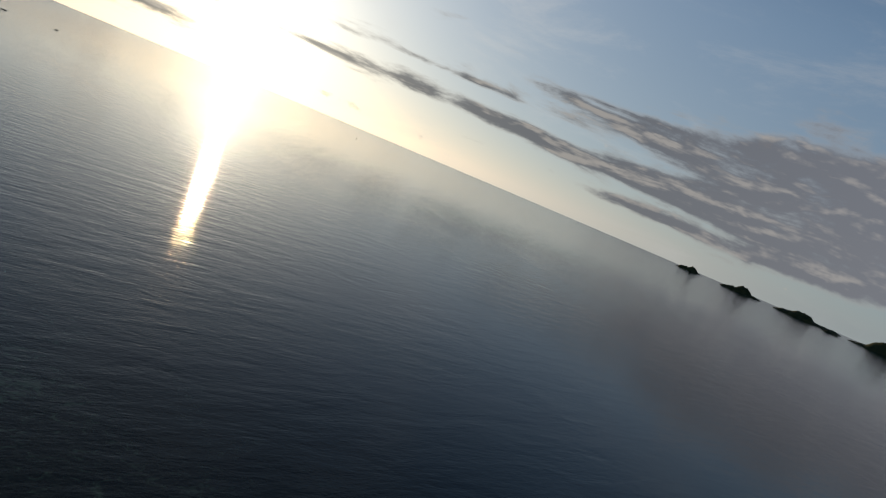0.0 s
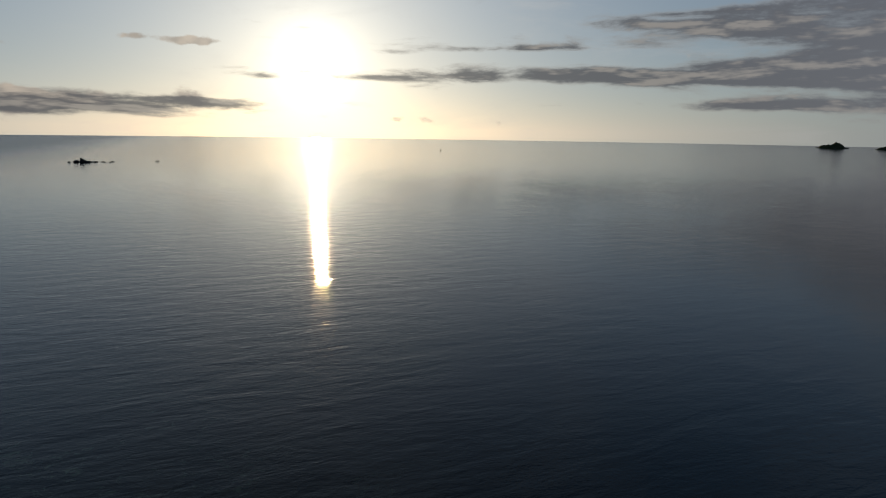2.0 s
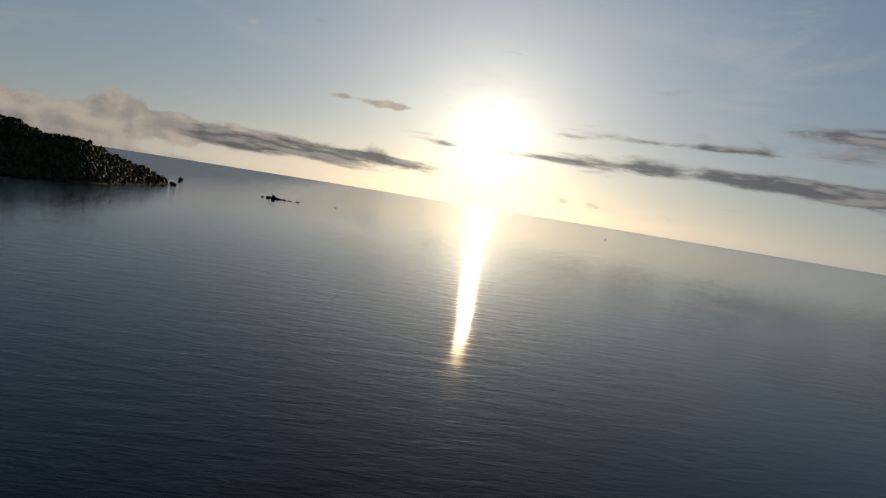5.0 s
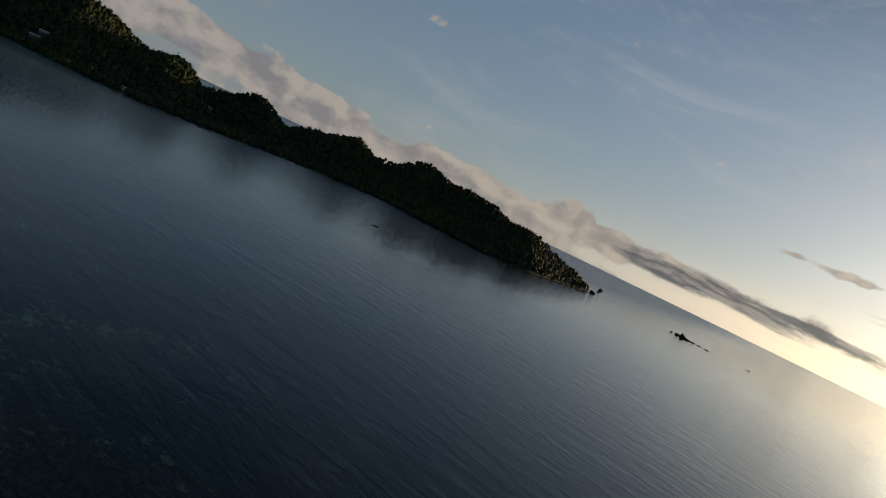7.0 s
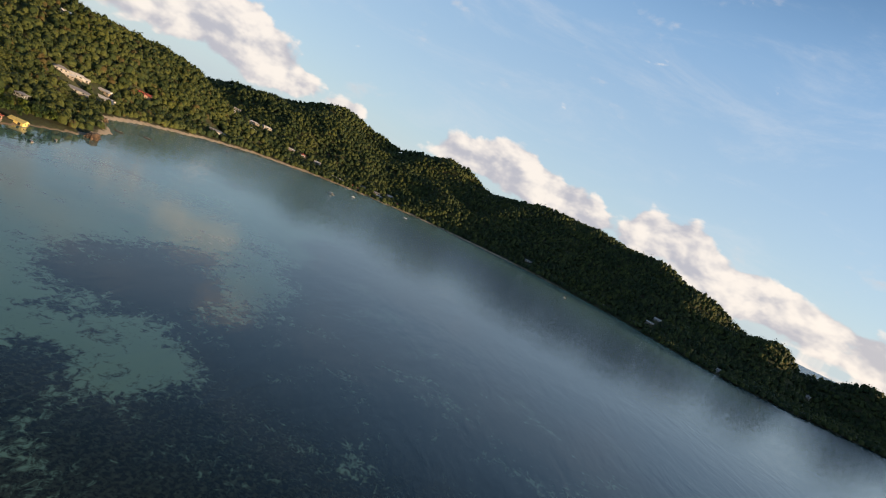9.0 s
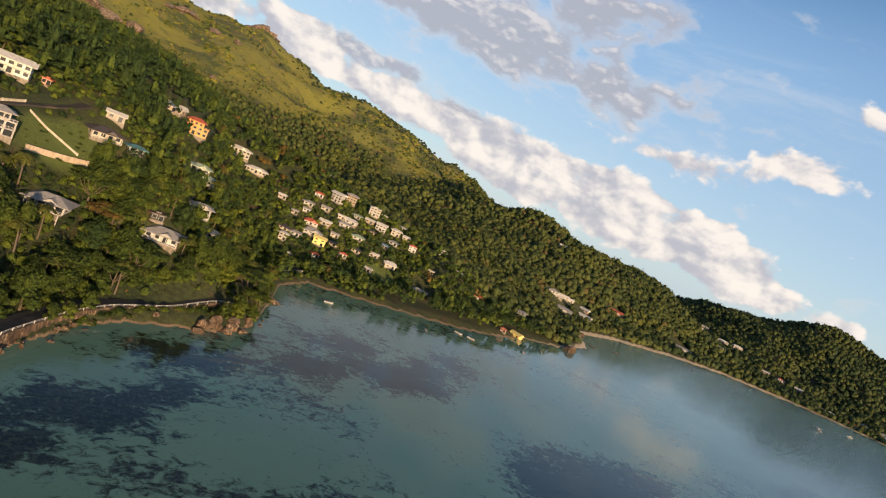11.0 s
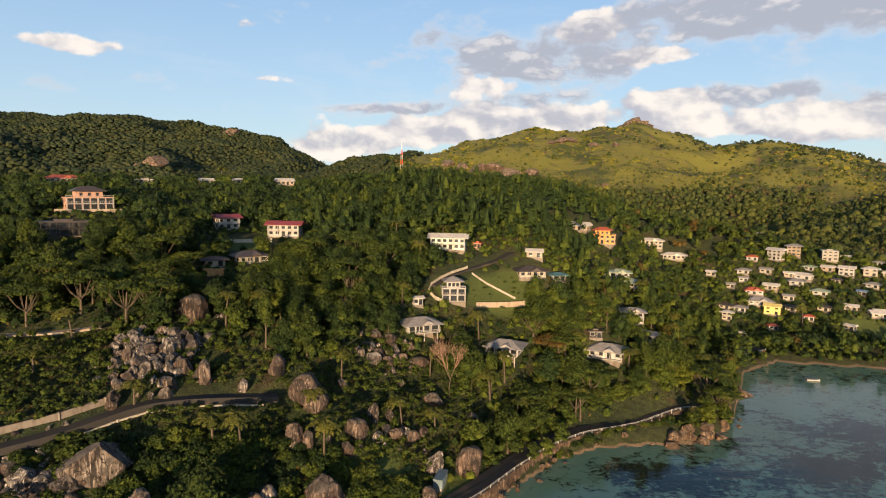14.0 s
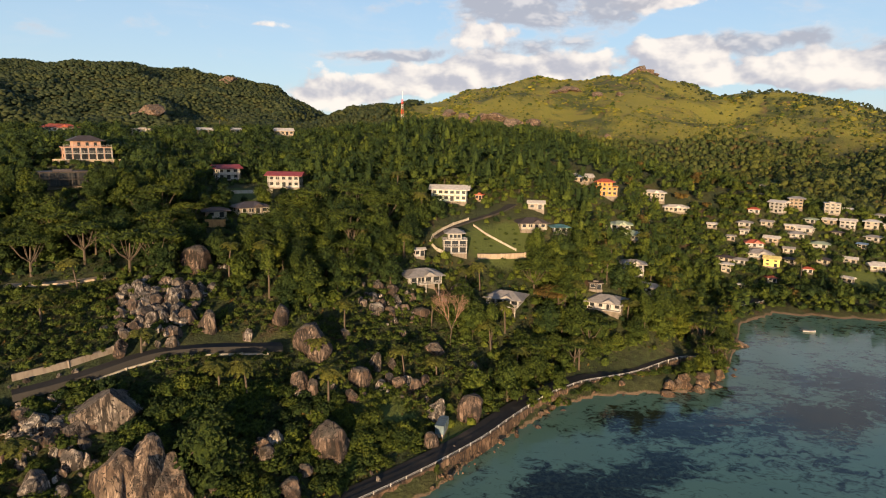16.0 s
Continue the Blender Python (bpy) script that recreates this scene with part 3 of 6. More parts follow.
def height_plan(x, y):
    """Height of the ground over the water at one or many places."""
    x, y = np.asarray(x, float), np.asarray(y, float)
    dc = inland_plan(x, y)
    hill = np.zeros(x.shape)
    for _, pts, fall, rnd in RIDGES:
        near, total, share, high = np.full(x.shape, 1e9), 0, 0, np.full(x.shape, -1e3)
        for pair in zip(pts, pts[1:]):   # the crest height follows the nearest stretches of the line
            d, top = line_distance(x, y, list(pair))
            w = 1 / (d * d + rnd * rnd) ** 2
            near, total, share = np.minimum(near, d), total + w * top, share + w
            high = np.maximum(high, top - fall * (np.sqrt(d * d + rnd * rnd) - rnd))
        z = high if rnd < 20 else total / share - fall * (np.sqrt(near * near + rnd * rnd) - rnd)
        k = 6.0
        hill = np.maximum(hill, z) + k * np.exp(-np.abs(hill - z) / k) * 0.25
    far = step(np.hypot(x, y), 250, 900)
    hill = hill + relief(x, y, 60 + 90 * far, 4) * (4 + 7 * far) * step(dc, 10, 120)
    spur = np.abs(relief(x, y, 210, 2)) + 0.5 * np.abs(relief(x + 300, y, 90, 2))
    hill = hill - (spur - 0.25) * 46 * far * step(dc, 25, 160)
    # shelves behind the shore: steep rock by the near road, flat sand by the villages, forest down to the water at the point
    rocky = 1 - step(x, 70, 105)
    point = step(-y, 430, 620)
    ramp_rock = 2.6 + 0.62 * np.maximum(dc - 7.8, 0)
    ramp_sand = 1.4 + 0.035 * dc + 0.40 * np.maximum(dc - 25, 0)
    ramp_point = 1.0 + 0.55 * dc
    ramp = ramp_rock * rocky + (1 - rocky) * (ramp_sand * (1 - point) + ramp_point * point)
    k = 3.0
    z = np.minimum(hill, ramp) - k * np.exp(-np.abs(hill - ramp) / k) * 0.3
    edge = step(dc, 0, 2.5)
    z = np.where(dc > 0, np.maximum(z, 0.6) * edge - 0.6 * (1 - edge), np.maximum(-0.6 + 0.12 * dc, -12))
    return z


def height(x, y):
    """The same in metres."""
    return U * height_plan(np.asarray(x, float) / U, np.asarray(y, float) / U)


def inland(x, y):
    return U * inland_plan(np.asarray(x, float) / U, np.asarray(y, float) / U)


# ---- ground and water ----
def sheet(name, az, rad, z_of, mat, attrs=None, keep=None):
    """A fan-shaped sheet over azimuths and distances round the middle of the bay."""
    A, Rr = np.meshgrid(np.radians(az), rad, indexing="ij")
    x, y = np.sin(A) * Rr, np.cos(A) * Rr
    z = z_of(x, y)
    na, nr = A.shape
    idx = np.arange(na * nr).reshape(na, nr)
    quads = np.stack([idx[:-1, :-1], idx[1:, :-1], idx[1:, 1:], idx[:-1, 1:]], -1).reshape(-1, 4)
    if keep is not None:
        ok = keep(x, y, z).ravel()
        quads = quads[ok[quads].any(1)]
    me = bpy.data.meshes.new(name)
    me.from_pydata(np.stack([x, y, z], -1).reshape(-1, 3).tolist(), [], quads[:, ::-1].tolist())
    for key, f in (attrs or {}).items():
        me.attributes.new(key, "FLOAT", "POINT").data.foreach_set("value", f(x, y).ravel().astype(np.float32))
    me.polygons.foreach_set("use_smooth", np.ones(len(me.polygons), bool))
    me.materials.append(mat)
    return new(name, me)


def shoal(x, y):
    """How far the light bottom shows: the sheltered bay in front of the villages."""
    x, y = x / U, y / U
    dc = -inland_plan(x, y)
    n = relief(x, y, 90, 3)
    bay = (1 - step(dc + 40 * n, 70, 300)) * step(x + 0.3 * y + 25 * n, -20, 45) * step(y + 0.22 * x + 30 * n, -110, -20)
    strip = 0.95 * (1 - step(dc + 30 * n, 60, 220)) * step(x, 200, 330)
    near = 0.8 * (1 - step(dc + 8 * n, 4, 40))
    lagoon = 0.5 * (1 - step(np.hypot((x - 125) / 1.6, (y + 18)) + 30 * n, 50, 135))
    return np.clip(np.maximum(np.maximum(bay, strip), np.maximum(near, lagoon)) * (1 - 0.9 * step(-y, 240, 380)), 0, 1)


def reef(x, y):
    """Dark weed beds on the sand: centre, half width, half depth, amount."""
    x, y = x / U, y / U
    out = 0.24 + 0.5 * step(-y + 0.10 * x, -46, -18) * (1 - step(x, 330, 460)) + 0.1 * relief(x, y, 70, 3)
    for px, py, rx, ry, amount in ((-6, 72, 15, 8, 1.0), (10, 82, 14, 8, 1.0), (24, 92, 14, 9, 0.9), (40, 100, 12, 7, 0.7), (150, 67, 42, 25, 1.0), (48, 118, 18, 7, 0.9), (66, 120, 16, 8, 0.8), (82, 122, 16, 9, 0.9), (103, 143, 22, 9, 0.9), (118, 122, 26, 14, 0.85),
                                   (145, 134, 24, 12, 0.8), (58, 50, 30, 22, 1.0), (86, 49, 13, 9, 1.0), (250, 20, 60, 40, 0.7)):
        out = np.maximum(out, amount * np.exp(-(((x - px) / rx) ** 2 + ((y - py) / ry) ** 2) ** 1.5))
    for px, py, rx, ry in ((106, 36, 17, 8), (98, 78, 17, 13), (140, 104, 34, 8), (215, 102, 46, 13), (190, 42, 26, 12), (250, 110, 80, 30)):
        out = out - 0.6 * np.exp(-(((x - px) / rx) ** 2 + ((y - py) / ry) ** 2) ** 1.5)
    return np.clip(out, 0, 1)


def lawn(x, y):
    """Mown or grazed grass round the villas and beside the road."""
    out = np.zeros(x.shape)
    for px, py, r in ((16, 176, 11), (3, 173, 6), (23, 181, 9), (5, 107, 6), (-9, 106, 7), (-14, 100, 5), (170, 226, 11), (-62, 186, 8)):
        out = np.maximum(out, 1 - np.hypot(x / U - px, y / U - py) / r * 0.6)
    return np.clip(out, 0, 1)


def sea_level(x, y):
    """Flat, but far out the sheet lifts a hair, so that its rim stands where the true horizon would."""
    return 25.0 * np.clip((np.hypot(x, y) - 2200) / 2785, 0, None) ** 2


land = sheet("ground", np.arange(-100, 176, 0.48), np.geomspace(52, 4900, 220), height, EARTH, {"lawn": lawn}, keep=lambda x, y, z: z > -3)
tagged(land, "green hilly coast with bare earth and sand by the water", "ground", kind="structure")
sea = sheet("water", np.linspace(0, 360, 401), np.geomspace(2, 4985, 130), sea_level, WATER, {"shoal": shoal, "reef": reef})
tagged(sea, "calm tropical sea, dark offshore and pale green over the shallows", "water", kind="structure")


# ---- helpers for things ----
def part(name, data, mat, parent, label="", at=None):
    """One mesh object under a thing; data is a bmesh, a mesh, or (vertices, faces)."""
    if isinstance(data, bmesh.types.BMesh):
        me = bpy.data.meshes.new(name)
        data.to_mesh(me)
        data.free()
    elif isinstance(data, tuple):
        me = bpy.data.meshes.new(name)
        me.from_pydata([tuple(v) for v in data[0]], [], [tuple(f) for f in data[1]])
    else:
        me = data
    if mat and not me.materials:
        me.materials.append(mat)
    ob = new(name, me)
    if parent:
        ob.parent = parent
    if at is not None:
        ob.matrix_basis = at
    if label:
        tagged(ob, label)
    return ob


def ground_z(x, y):
    return float(height(np.array([x]), np.array([y]))[0])


def fractured(level, rng, rounder=False):
    """A granite block: a rough ball split along a few random planes, half a unit in radius."""
    bm = bmesh.new()
    bmesh.ops.create_icosphere(bm, subdivisions=level, radius=1)
    off = Vector((rng.uniform(0, 50), rng.uniform(0, 50), rng.uniform(0, 50)))
    planes = []
    for _ in range(rng.randint(7, 10) if rounder else rng.randint(12, 17)):
        d = Vector((rng.gauss(0, 1), rng.gauss(0, 1), rng.gauss(0, 0.7))).normalized()
        planes.append((d, rng.uniform(0.60, 0.90) if rounder else rng.uniform(0.46, 0.80)))
    for v in bm.verts:
        p = v.co.copy()
        for d, lim in planes:
            over = p.dot(d) - lim
            if over > 0:
                p -= d * over
        k = 1 + 0.10 * noise.noise(p * 1.6 + off) + 0.05 * noise.noise(p * 4.2 + off)
        crack = abs(noise.noise(Vector((p.x * 1.7, p.y * 1.7, p.z * 0.5)) + off * 1.3))
        k -= 0.10 * max(0, 0.10 - crack) / 0.10
        v.co = p * k * 0.74
    return bm


def tube(path, radii, sides=7):
    """Vertices and faces of a bent tapering stem."""
    vs, fs = [], []
    for i, (p, r) in enumerate(zip(path, radii)):
        p = Vector(p)
        d = (Vector(path[min(i + 1, len(path) - 1)]) - Vector(path[max(i - 1, 0)])).normalized()
        q = d.to_track_quat("Z", "Y")
        for k in range(sides):
            a = 2 * math.pi * k / sides
            vs.append(p + q @ Vector((math.cos(a) * r, math.sin(a) * r, 0)))
        if i:
            b = (i - 1) * sides
            for k in range(sides):
                fs.append((b + k, b + (k + 1) % sides, b + sides + (k + 1) % sides, b + sides + k))
    return vs, fs


def joined(pieces):
    vs, fs = [], []
    for v, f in pieces:
        o = len(vs)
        vs += list(v)
        fs += [tuple(o + i for i in g) for g in f]
    return vs, fs


def leaf_cloud(rng, lobes, count, size, droop=0.35):
    """Many small leaf blades on the skin of overlapping lobes (centre, radii)."""
    c = np.array([l[0] for l in lobes], float)
    r = np.array([l[1] for l in lobes], float)
    k = rng.choice(len(lobes), count, p=r.prod(1) ** 0.67 / (r.prod(1) ** 0.67).sum())
    d = rng.normal(size=(count, 3))
    d[:, 2] = np.where(d[:, 2] < -0.3, -d[:, 2], d[:, 2])
    d /= np.linalg.norm(d, axis=1)[:, None]
    pos = c[k] + d * r[k] * rng.uniform(0.78, 1.10, (count, 1))
    nrm = d + rng.normal(scale=0.55, size=(count, 3)) + np.array([0, 0, droop])
    nrm /= np.linalg.norm(nrm, axis=1)[:, None]
    u = np.cross(nrm, rng.normal(size=(count, 3)))
    u /= np.linalg.norm(u, axis=1)[:, None]
    w = np.cross(nrm, u)
    s = size * rng.uniform(0.55, 1.3, (count, 1))
    fold = nrm * s * 0.18
    quad = np.stack([pos - u * s * 0.6, pos - w * s * 0.38 - fold, pos + u * s * 0.6, pos + w * s * 0.38 - fold], 1)
    return quad.reshape(-1, 3), np.arange(count * 4).reshape(-1, 4)


def core_ball(c, r, rng):
    """The shaded inside of a lobe of leaves."""
    vs = [(0, 0, 1)] + [(math.cos(a) * 0.85, math.sin(a) * 0.85, 0.45) for a in np.arange(7) * 0.8976] + [(math.cos(a) * 0.85, math.sin(a) * 0.85, -0.45) for a in np.arange(7) * 0.8976 + 0.45] + [(0, 0, -0.9)]
    vs = [tuple(c[i] + v[i] * r[i] * rng.uniform(0.85, 1.1) for i in range(3)) for v in vs]
    fs = [(0, 1 + i, 1 + (i + 1) % 7) for i in range(7)] + [f for i in range(7) for f in ((1 + i, 8 + i, 1 + (i + 1) % 7), (1 + (i + 1) % 7, 8 + i, 8 + (i + 1) % 7))] + [(15, 8 + (i + 1) % 7, 8 + i) for i in range(7)]
    return vs, fs


def crown(rng, lobes, count, size, core=0.72):
    pieces = [leaf_cloud(rng, lobes, count, size)]
    r = random.Random(int(rng.randint(1 << 20)))
    for c, rad in lobes:
        pieces.append(core_ball(c, tuple(v * core for v in rad), r))
    return joined([(list(map(tuple, v)), [tuple(map(int, g)) for g in f]) for v, f in pieces])


def lobes_round(rng, n, wide, tall, base):
    out = [((0, 0, base + tall * 0.5), (wide * 0.62, wide * 0.62, tall * 0.5))]
    for i in range(n):
        a = 2 * math.pi * (i + rng.uniform(-0.3, 0.3)) / n
        d = wide * rng.uniform(0.38, 0.62)
        rr = wide * rng.uniform(0.30, 0.46)
        out.append(((math.cos(a) * d, math.sin(a) * d, base + tall * rng.uniform(0.25, 0.72)), (rr, rr, rr * rng.uniform(0.62, 0.9))))
    for i in range(4):   # low skirts down to the ground
        a = 1.57 * i + rng.uniform(-0.4, 0.4)
        out.append(((math.cos(a) * wide * 0.46, math.sin(a) * wide * 0.46, base + tall * rng.uniform(0.06, 0.16)), (wide * 0.36, wide * 0.36, wide * 0.34)))
    return out


def tree_proto(name, rng, wide, tall, trunk, lobes, count, size, mat, limbs=5, lean=0.4, core=0.72):
    """A tree as an Empty with a trunk and a crown under it, base at the origin."""
    root = new(name)
    top = (lean, lean * 0.4, tall * 0.72)
    pieces = [tube([(0, 0, -1.0), (lean * 0.2, 0, tall * 0.25), (lean * 0.6, lean * 0.2, tall * 0.5), top], [trunk * 1.35, trunk, trunk * 0.8, trunk * 0.4])]
    for i in range(limbs):
        c, r = lobes[1 + i % (len(lobes) - 1)]
        pieces.append(tube([(lean * 0.4, lean * 0.1, tall * rng.uniform(0.28, 0.42)), (c[0] * 0.45, c[1] * 0.45, tall * 0.5), (c[0], c[1], c[2])], [trunk * 0.55, trunk * 0.4, trunk * 0.14], 5))
    part("trunk", joined(pieces), BARK, root)
    part("crown", crown(rng, lobes, count, size, core), mat, root)
    return root


R1 = np.random.RandomState(11)
PROTOS = {}
for i, (w, h, mat, cnt) in enumerate(((4.2, 9.5, FOLIAGE, 860), (4.8, 11.5, FOLIAGE, 920), (3.6, 8.0, FOLIAGE_LIGHT, 720), (5.0, 10.5, FOLIAGE_DARK, 1000), (4.0, 10.5, FOLIAGE_DARK, 860))):
    PROTOS["broad%d" % i] = tagged(tree_proto("tree", R1, w, h, 0.24, lobes_round(R1, 8, w, h * 0.90, h * 0.08), int(cnt * 1.0), 0.60, mat),
                                   ("leafy green broadleaf tree on the slope", "tall green broadleaf tree in the wood", "small fresh-green tree on the slope", "dense dark-green tree in the wood", "tall dark-green tree in the wood")[i], "tree", "trees on the slope")
flat = [((0, 0, 9.5), (3.2, 3.2, 0.9))] + [((math.cos(a) * 4.2, math.sin(a) * 4.2, 9.0 + 0.5 * math.sin(3 * a)), (2.6, 2.6, 0.85)) for a in np.arange(0, 6.28, 0.9)]
PROTOS["umbrella"] = tagged(tree_proto("tree", R1, 6.5, 10.5, 0.28, flat, 760, 0.62, FOLIAGE, 7, 0.5, 0.62), "flat-topped umbrella tree with spreading limbs", "tree", "trees on the slope")
dome = [((0, 0, 7.6), (3.6, 3.6, 1.7))] + [((math.cos(a) * 3.4, math.sin(a) * 3.4, 6.6 + 0.4 * math.sin(2 * a)), (2.2, 2.2, 1.5)) for a in np.arange(0, 6.28, 0.8)]
PROTOS["dome"] = tagged(tree_proto("tree", R1, 6.0, 9.5, 0.26, dome, 1100, 0.5, FOLIAGE_DRY, 7, 0.3, 0.7), "round-domed tree with reddish-brown foliage", "tree")
tallthin = [((0, 0, 9), (1.6, 1.6, 4.5)), ((0.9, 0.4, 6), (1.5, 1.5, 2.0)), ((-0.8, 0.5, 8), (1.3, 1.3, 2.2)), ((0.2, -0.9, 11), (1.2, 1.2, 2.4))]
PROTOS["slender"] = tagged(tree_proto("tree", R1, 2.4, 13, 0.2, tallthin, 520, 0.62, FOLIAGE, 3, 0.2, 0.6), "slender tall tree with a narrow crown", "tree", "trees on the slope")
bush = [((0, 0, 0.9), (1.3, 1.3, 1.0))] + [((math.cos(a) * 1.1, math.sin(a) * 1.1, 0.7), (0.85, 0.85, 0.75)) for a in (0.3, 1.7, 2.9, 4.1, 5.3)]
for i, mat in enumerate((FOLIAGE, FOLIAGE_LIGHT, FOLIAGE_DARK)):
    PROTOS["bush%d" % i] = tagged(tree_proto("bush", R1, 2, 2.0, 0.06, bush, 236, 0.48, mat, 4, 0.1, 0.7), ("low green bush among the rocks", "low yellow-green bush among the rocks", "low dark bush among the rocks")[i], "bush", "bushes on the slope")


def palm_proto(rng, tall, lean):
    root = new("palm")
    path = [(0, 0, -0.6), (lean * 0.15, 0, tall * 0.3), (lean * 0.5, 0, tall * 0.7), (lean, 0, tall)]
    part("trunk", tube(path, [0.22, 0.17, 0.14, 0.12], 7), BARK, root)
    for i in range(17):
        a, rise = 2 * math.pi * i * 0.382, rng.uniform(-0.25, 0.95)
        out, ln = Vector((math.cos(a), math.sin(a), 0)), rng.uniform(2.4, 3.1)
        side = Vector((-math.sin(a), math.cos(a), 0))
        vs, fs, n = [], [], 9
        for k in range(n + 1):   # a drooping rib with paired leaflets
            s = k / n
            p = Vector((lean, 0, tall)) + out * ln * s * (1 - 0.12 * s) + Vector((0, 0, rise * ln * s * 0.55 - 1.25 * s * s * ln * 0.5))
            wd = 0.62 * math.sin(math.pi * min(1, s * 0.86 + 0.12)) + 0.04
            vs += [p, p + side * wd + Vector((0, 0, -wd * 0.45)) + out * 0.2, p - side * wd + Vector((0, 0, -wd * 0.45)) + out * 0.2]
        for k in range(n):
            o, q = 3 * k, 3 * k + 3
            fs += [(o, q, o + 1), (o, o + 2, q)]
            fs += [(q, q + 1, o + 1)] if k % 3 else []
            fs += [(q, o + 2, q + 2)] if k % 3 else []
        part("frond", (vs, fs), FRONDS, root)
    return tagged(root, "coconut palm with drooping fronds", "palm", "palms on the slope")


PROTOS["palm0"], PROTOS["palm1"] = palm_proto(R1, 7.0, 0.9), palm_proto(R1, 4.2, 0.3)
USED = set()


def plant(kind, x, y, size=1.0, turn=0.0, sink=0.0, z=None):
    """Sets a plant of that kind on the ground; the first one is the prototype itself."""
    m = pose(x, y, (ground_z(x, y) if z is None else z) - sink, 0, 0, turn) @ Matrix.Diagonal((size, size, size, 1))
    if kind not in USED:
        USED.add(kind)
        PROTOS[kind].matrix_basis = m
        return PROTOS[kind]
    ob = PROTOS[kind]
    made = copy_thing(ob, Matrix.Identity(4))
    made.matrix_basis = m
    return made


# ---- houses ----
def box(bm, x0, x1, y0, y1, z0, z1):
    v = [bm.verts.new(p) for p in ((x0, y0, z0), (x1, y0, z0), (x1, y1, z0), (x0, y1, z0), (x0, y0, z1), (x1, y0, z1), (x1, y1, z1), (x0, y1, z1))]
    for f in ((0, 3, 2, 1), (4, 5, 6, 7), (0, 1, 5, 4), (1, 2, 6, 5), (2, 3, 7, 6), (3, 0, 4, 7)):
        bm.faces.new([v[i] for i in f])


def boxes(rows):
    bm = bmesh.new()
    for r in rows:
        box(bm, *r)
    return bm


def hip_roof(w, d, z, rise, over=0.7, gable=False, thick=0.16):
    """A pitched roof with eaves; hipped, or gabled along its length."""
    bm = bmesh.new()
    x, y = w / 2 + over, d / 2 + over
    run = 0 if gable else min(x, y) * 0.92
    if x >= y:
        ridge = [(-x + run, 0, z + rise), (x - run, 0, z + rise)]
    else:
        ridge = [(0, -y + run, z + rise), (0, y - run, z + rise)]
    c = [(-x, -y, z), (x, -y, z), (x, y, z), (-x, y, z)]
    lo = [bm.verts.new((p[0], p[1], p[2] - thick)) for p in c]
    up = [bm.verts.new(p) for p in c]
    a, b = (bm.verts.new(p) for p in ridge)
    bm.faces.new(lo[::-1])
    for i in range(4):
        bm.faces.new((lo[i], lo[(i + 1) % 4], up[(i + 1) % 4], up[i]))
    if x >= y:
        for f in ((up[0], up[1], b, a), (up[1], up[2], b), (up[2], up[3], a, b), (up[3], up[0], a)):
            bm.faces.new(f)
    else:
        for f in ((up[0], up[1], a), (up[1], up[2], b, a), (up[2], up[3], b), (up[3], up[0], a, b)):
            bm.faces.new(f)
    return bm


# wall, roof, roof form, veranda, trim, words
STYLES = {
    "redroof": (WHITE, ROOF_RUST, "hip", 0, WHITE, "white house with a red sheet roof"), "salmon": (PINK, ROOF_DARK, "hip", 1, WHITE, "salmon three-storey villa with white balconies"),
    "charcoal": (CHARCOAL, ROOF_DARK, "flat", 1, CHARCOAL, "dark timber house with open verandas"), "maroon": (WHITE, ROOF_RED, "gable", 1, WHITE, "white two-storey house with a maroon roof"),
    "brownroof": (CREAM, ROOF_DARK, "hip", 1, WHITE, "cream house with a dark brown hipped roof"), "palehouse": (None, ROOF_WHITE, "gable", 0, WHITE, "pale house with a light sheet roof"),
    "concrete": (CONCRETE, ROOF_GREY, "flat", 0, CONCRETE, "bare concrete house on the ridge"), "whitelong": (MINT, ROOF_WHITE, "gable", 1, WHITE, "long pale two-storey building with balconies"),
    "white3": (WHITE, ROOF_GREY, "hip", 1, WHITE, "white three-storey villa with grey roof and arcades"), "darkvilla": (CREAM, ROOF_DARK, "hip", 1, WHITE, "low villa with a black hipped roof"),
    "teal": (WHITE, ROOF_TEAL, "hip", 1, WHITE, "small white house with a teal roof"), "hutwhite": (WHITE, ROOF_WHITE, "gable", 0, WHITE, "tiny white hut among the trees"),
    "stilt": (WHITE, ROOF_GREY, "hip", 2, WHITE, "white house on tall posts with a grey hipped roof"), "greyroof": (WHITE, ROOF_GREY, "hip", 1, WHITE, "white house with a grey hipped roof"),
    "pavilion": (CHARCOAL, ROOF_DARK, "flat", 0, WHITE, "dark flat-roofed pavilion beside a house"), "orange": (ORANGE, ROOF_RUST, "hip", 1, CREAM, "orange three-storey house with a red roof"),
    "greenroof": (WHITE, ROOF_GREEN, "hip", 1, WHITE, "white bungalow with a faded green roof"), "cream": (CREAM, ROOF_WHITE, "hip", 1, WHITE, "cream house with a pale roof"),
    "redbox": (PINK, ROOF_RUST, "flat", 0, PINK, "small hut with red walls"), "hotel": (WHITE, ROOF_WHITE, "gable", 1, WHITE, "white three-storey guest house with balconies"), "brown3": (BROWN, ROOF_GREY, "hip", 1, CREAM, "brown unfinished three-storey block"),
    "beige3": (CREAM, ROOF_GREY, "flat", 1, WHITE, "beige three-storey block with balconies"), "yellow": (YELLOW, ROOF_YELLOW, "gable", 0, WHITE, "yellow house with a yellow roof by the shore"),
    "blue": (CREAM, ROOF_BLUE, "gable", 0, WHITE, "small house with a blue roof"), "orangehut": (PINK, ROOF_RUST, "gable", 0, CREAM, "orange-roofed house behind the beach"),
}
HOUSE_SPOTS, TOWN_SPOTS = [], []


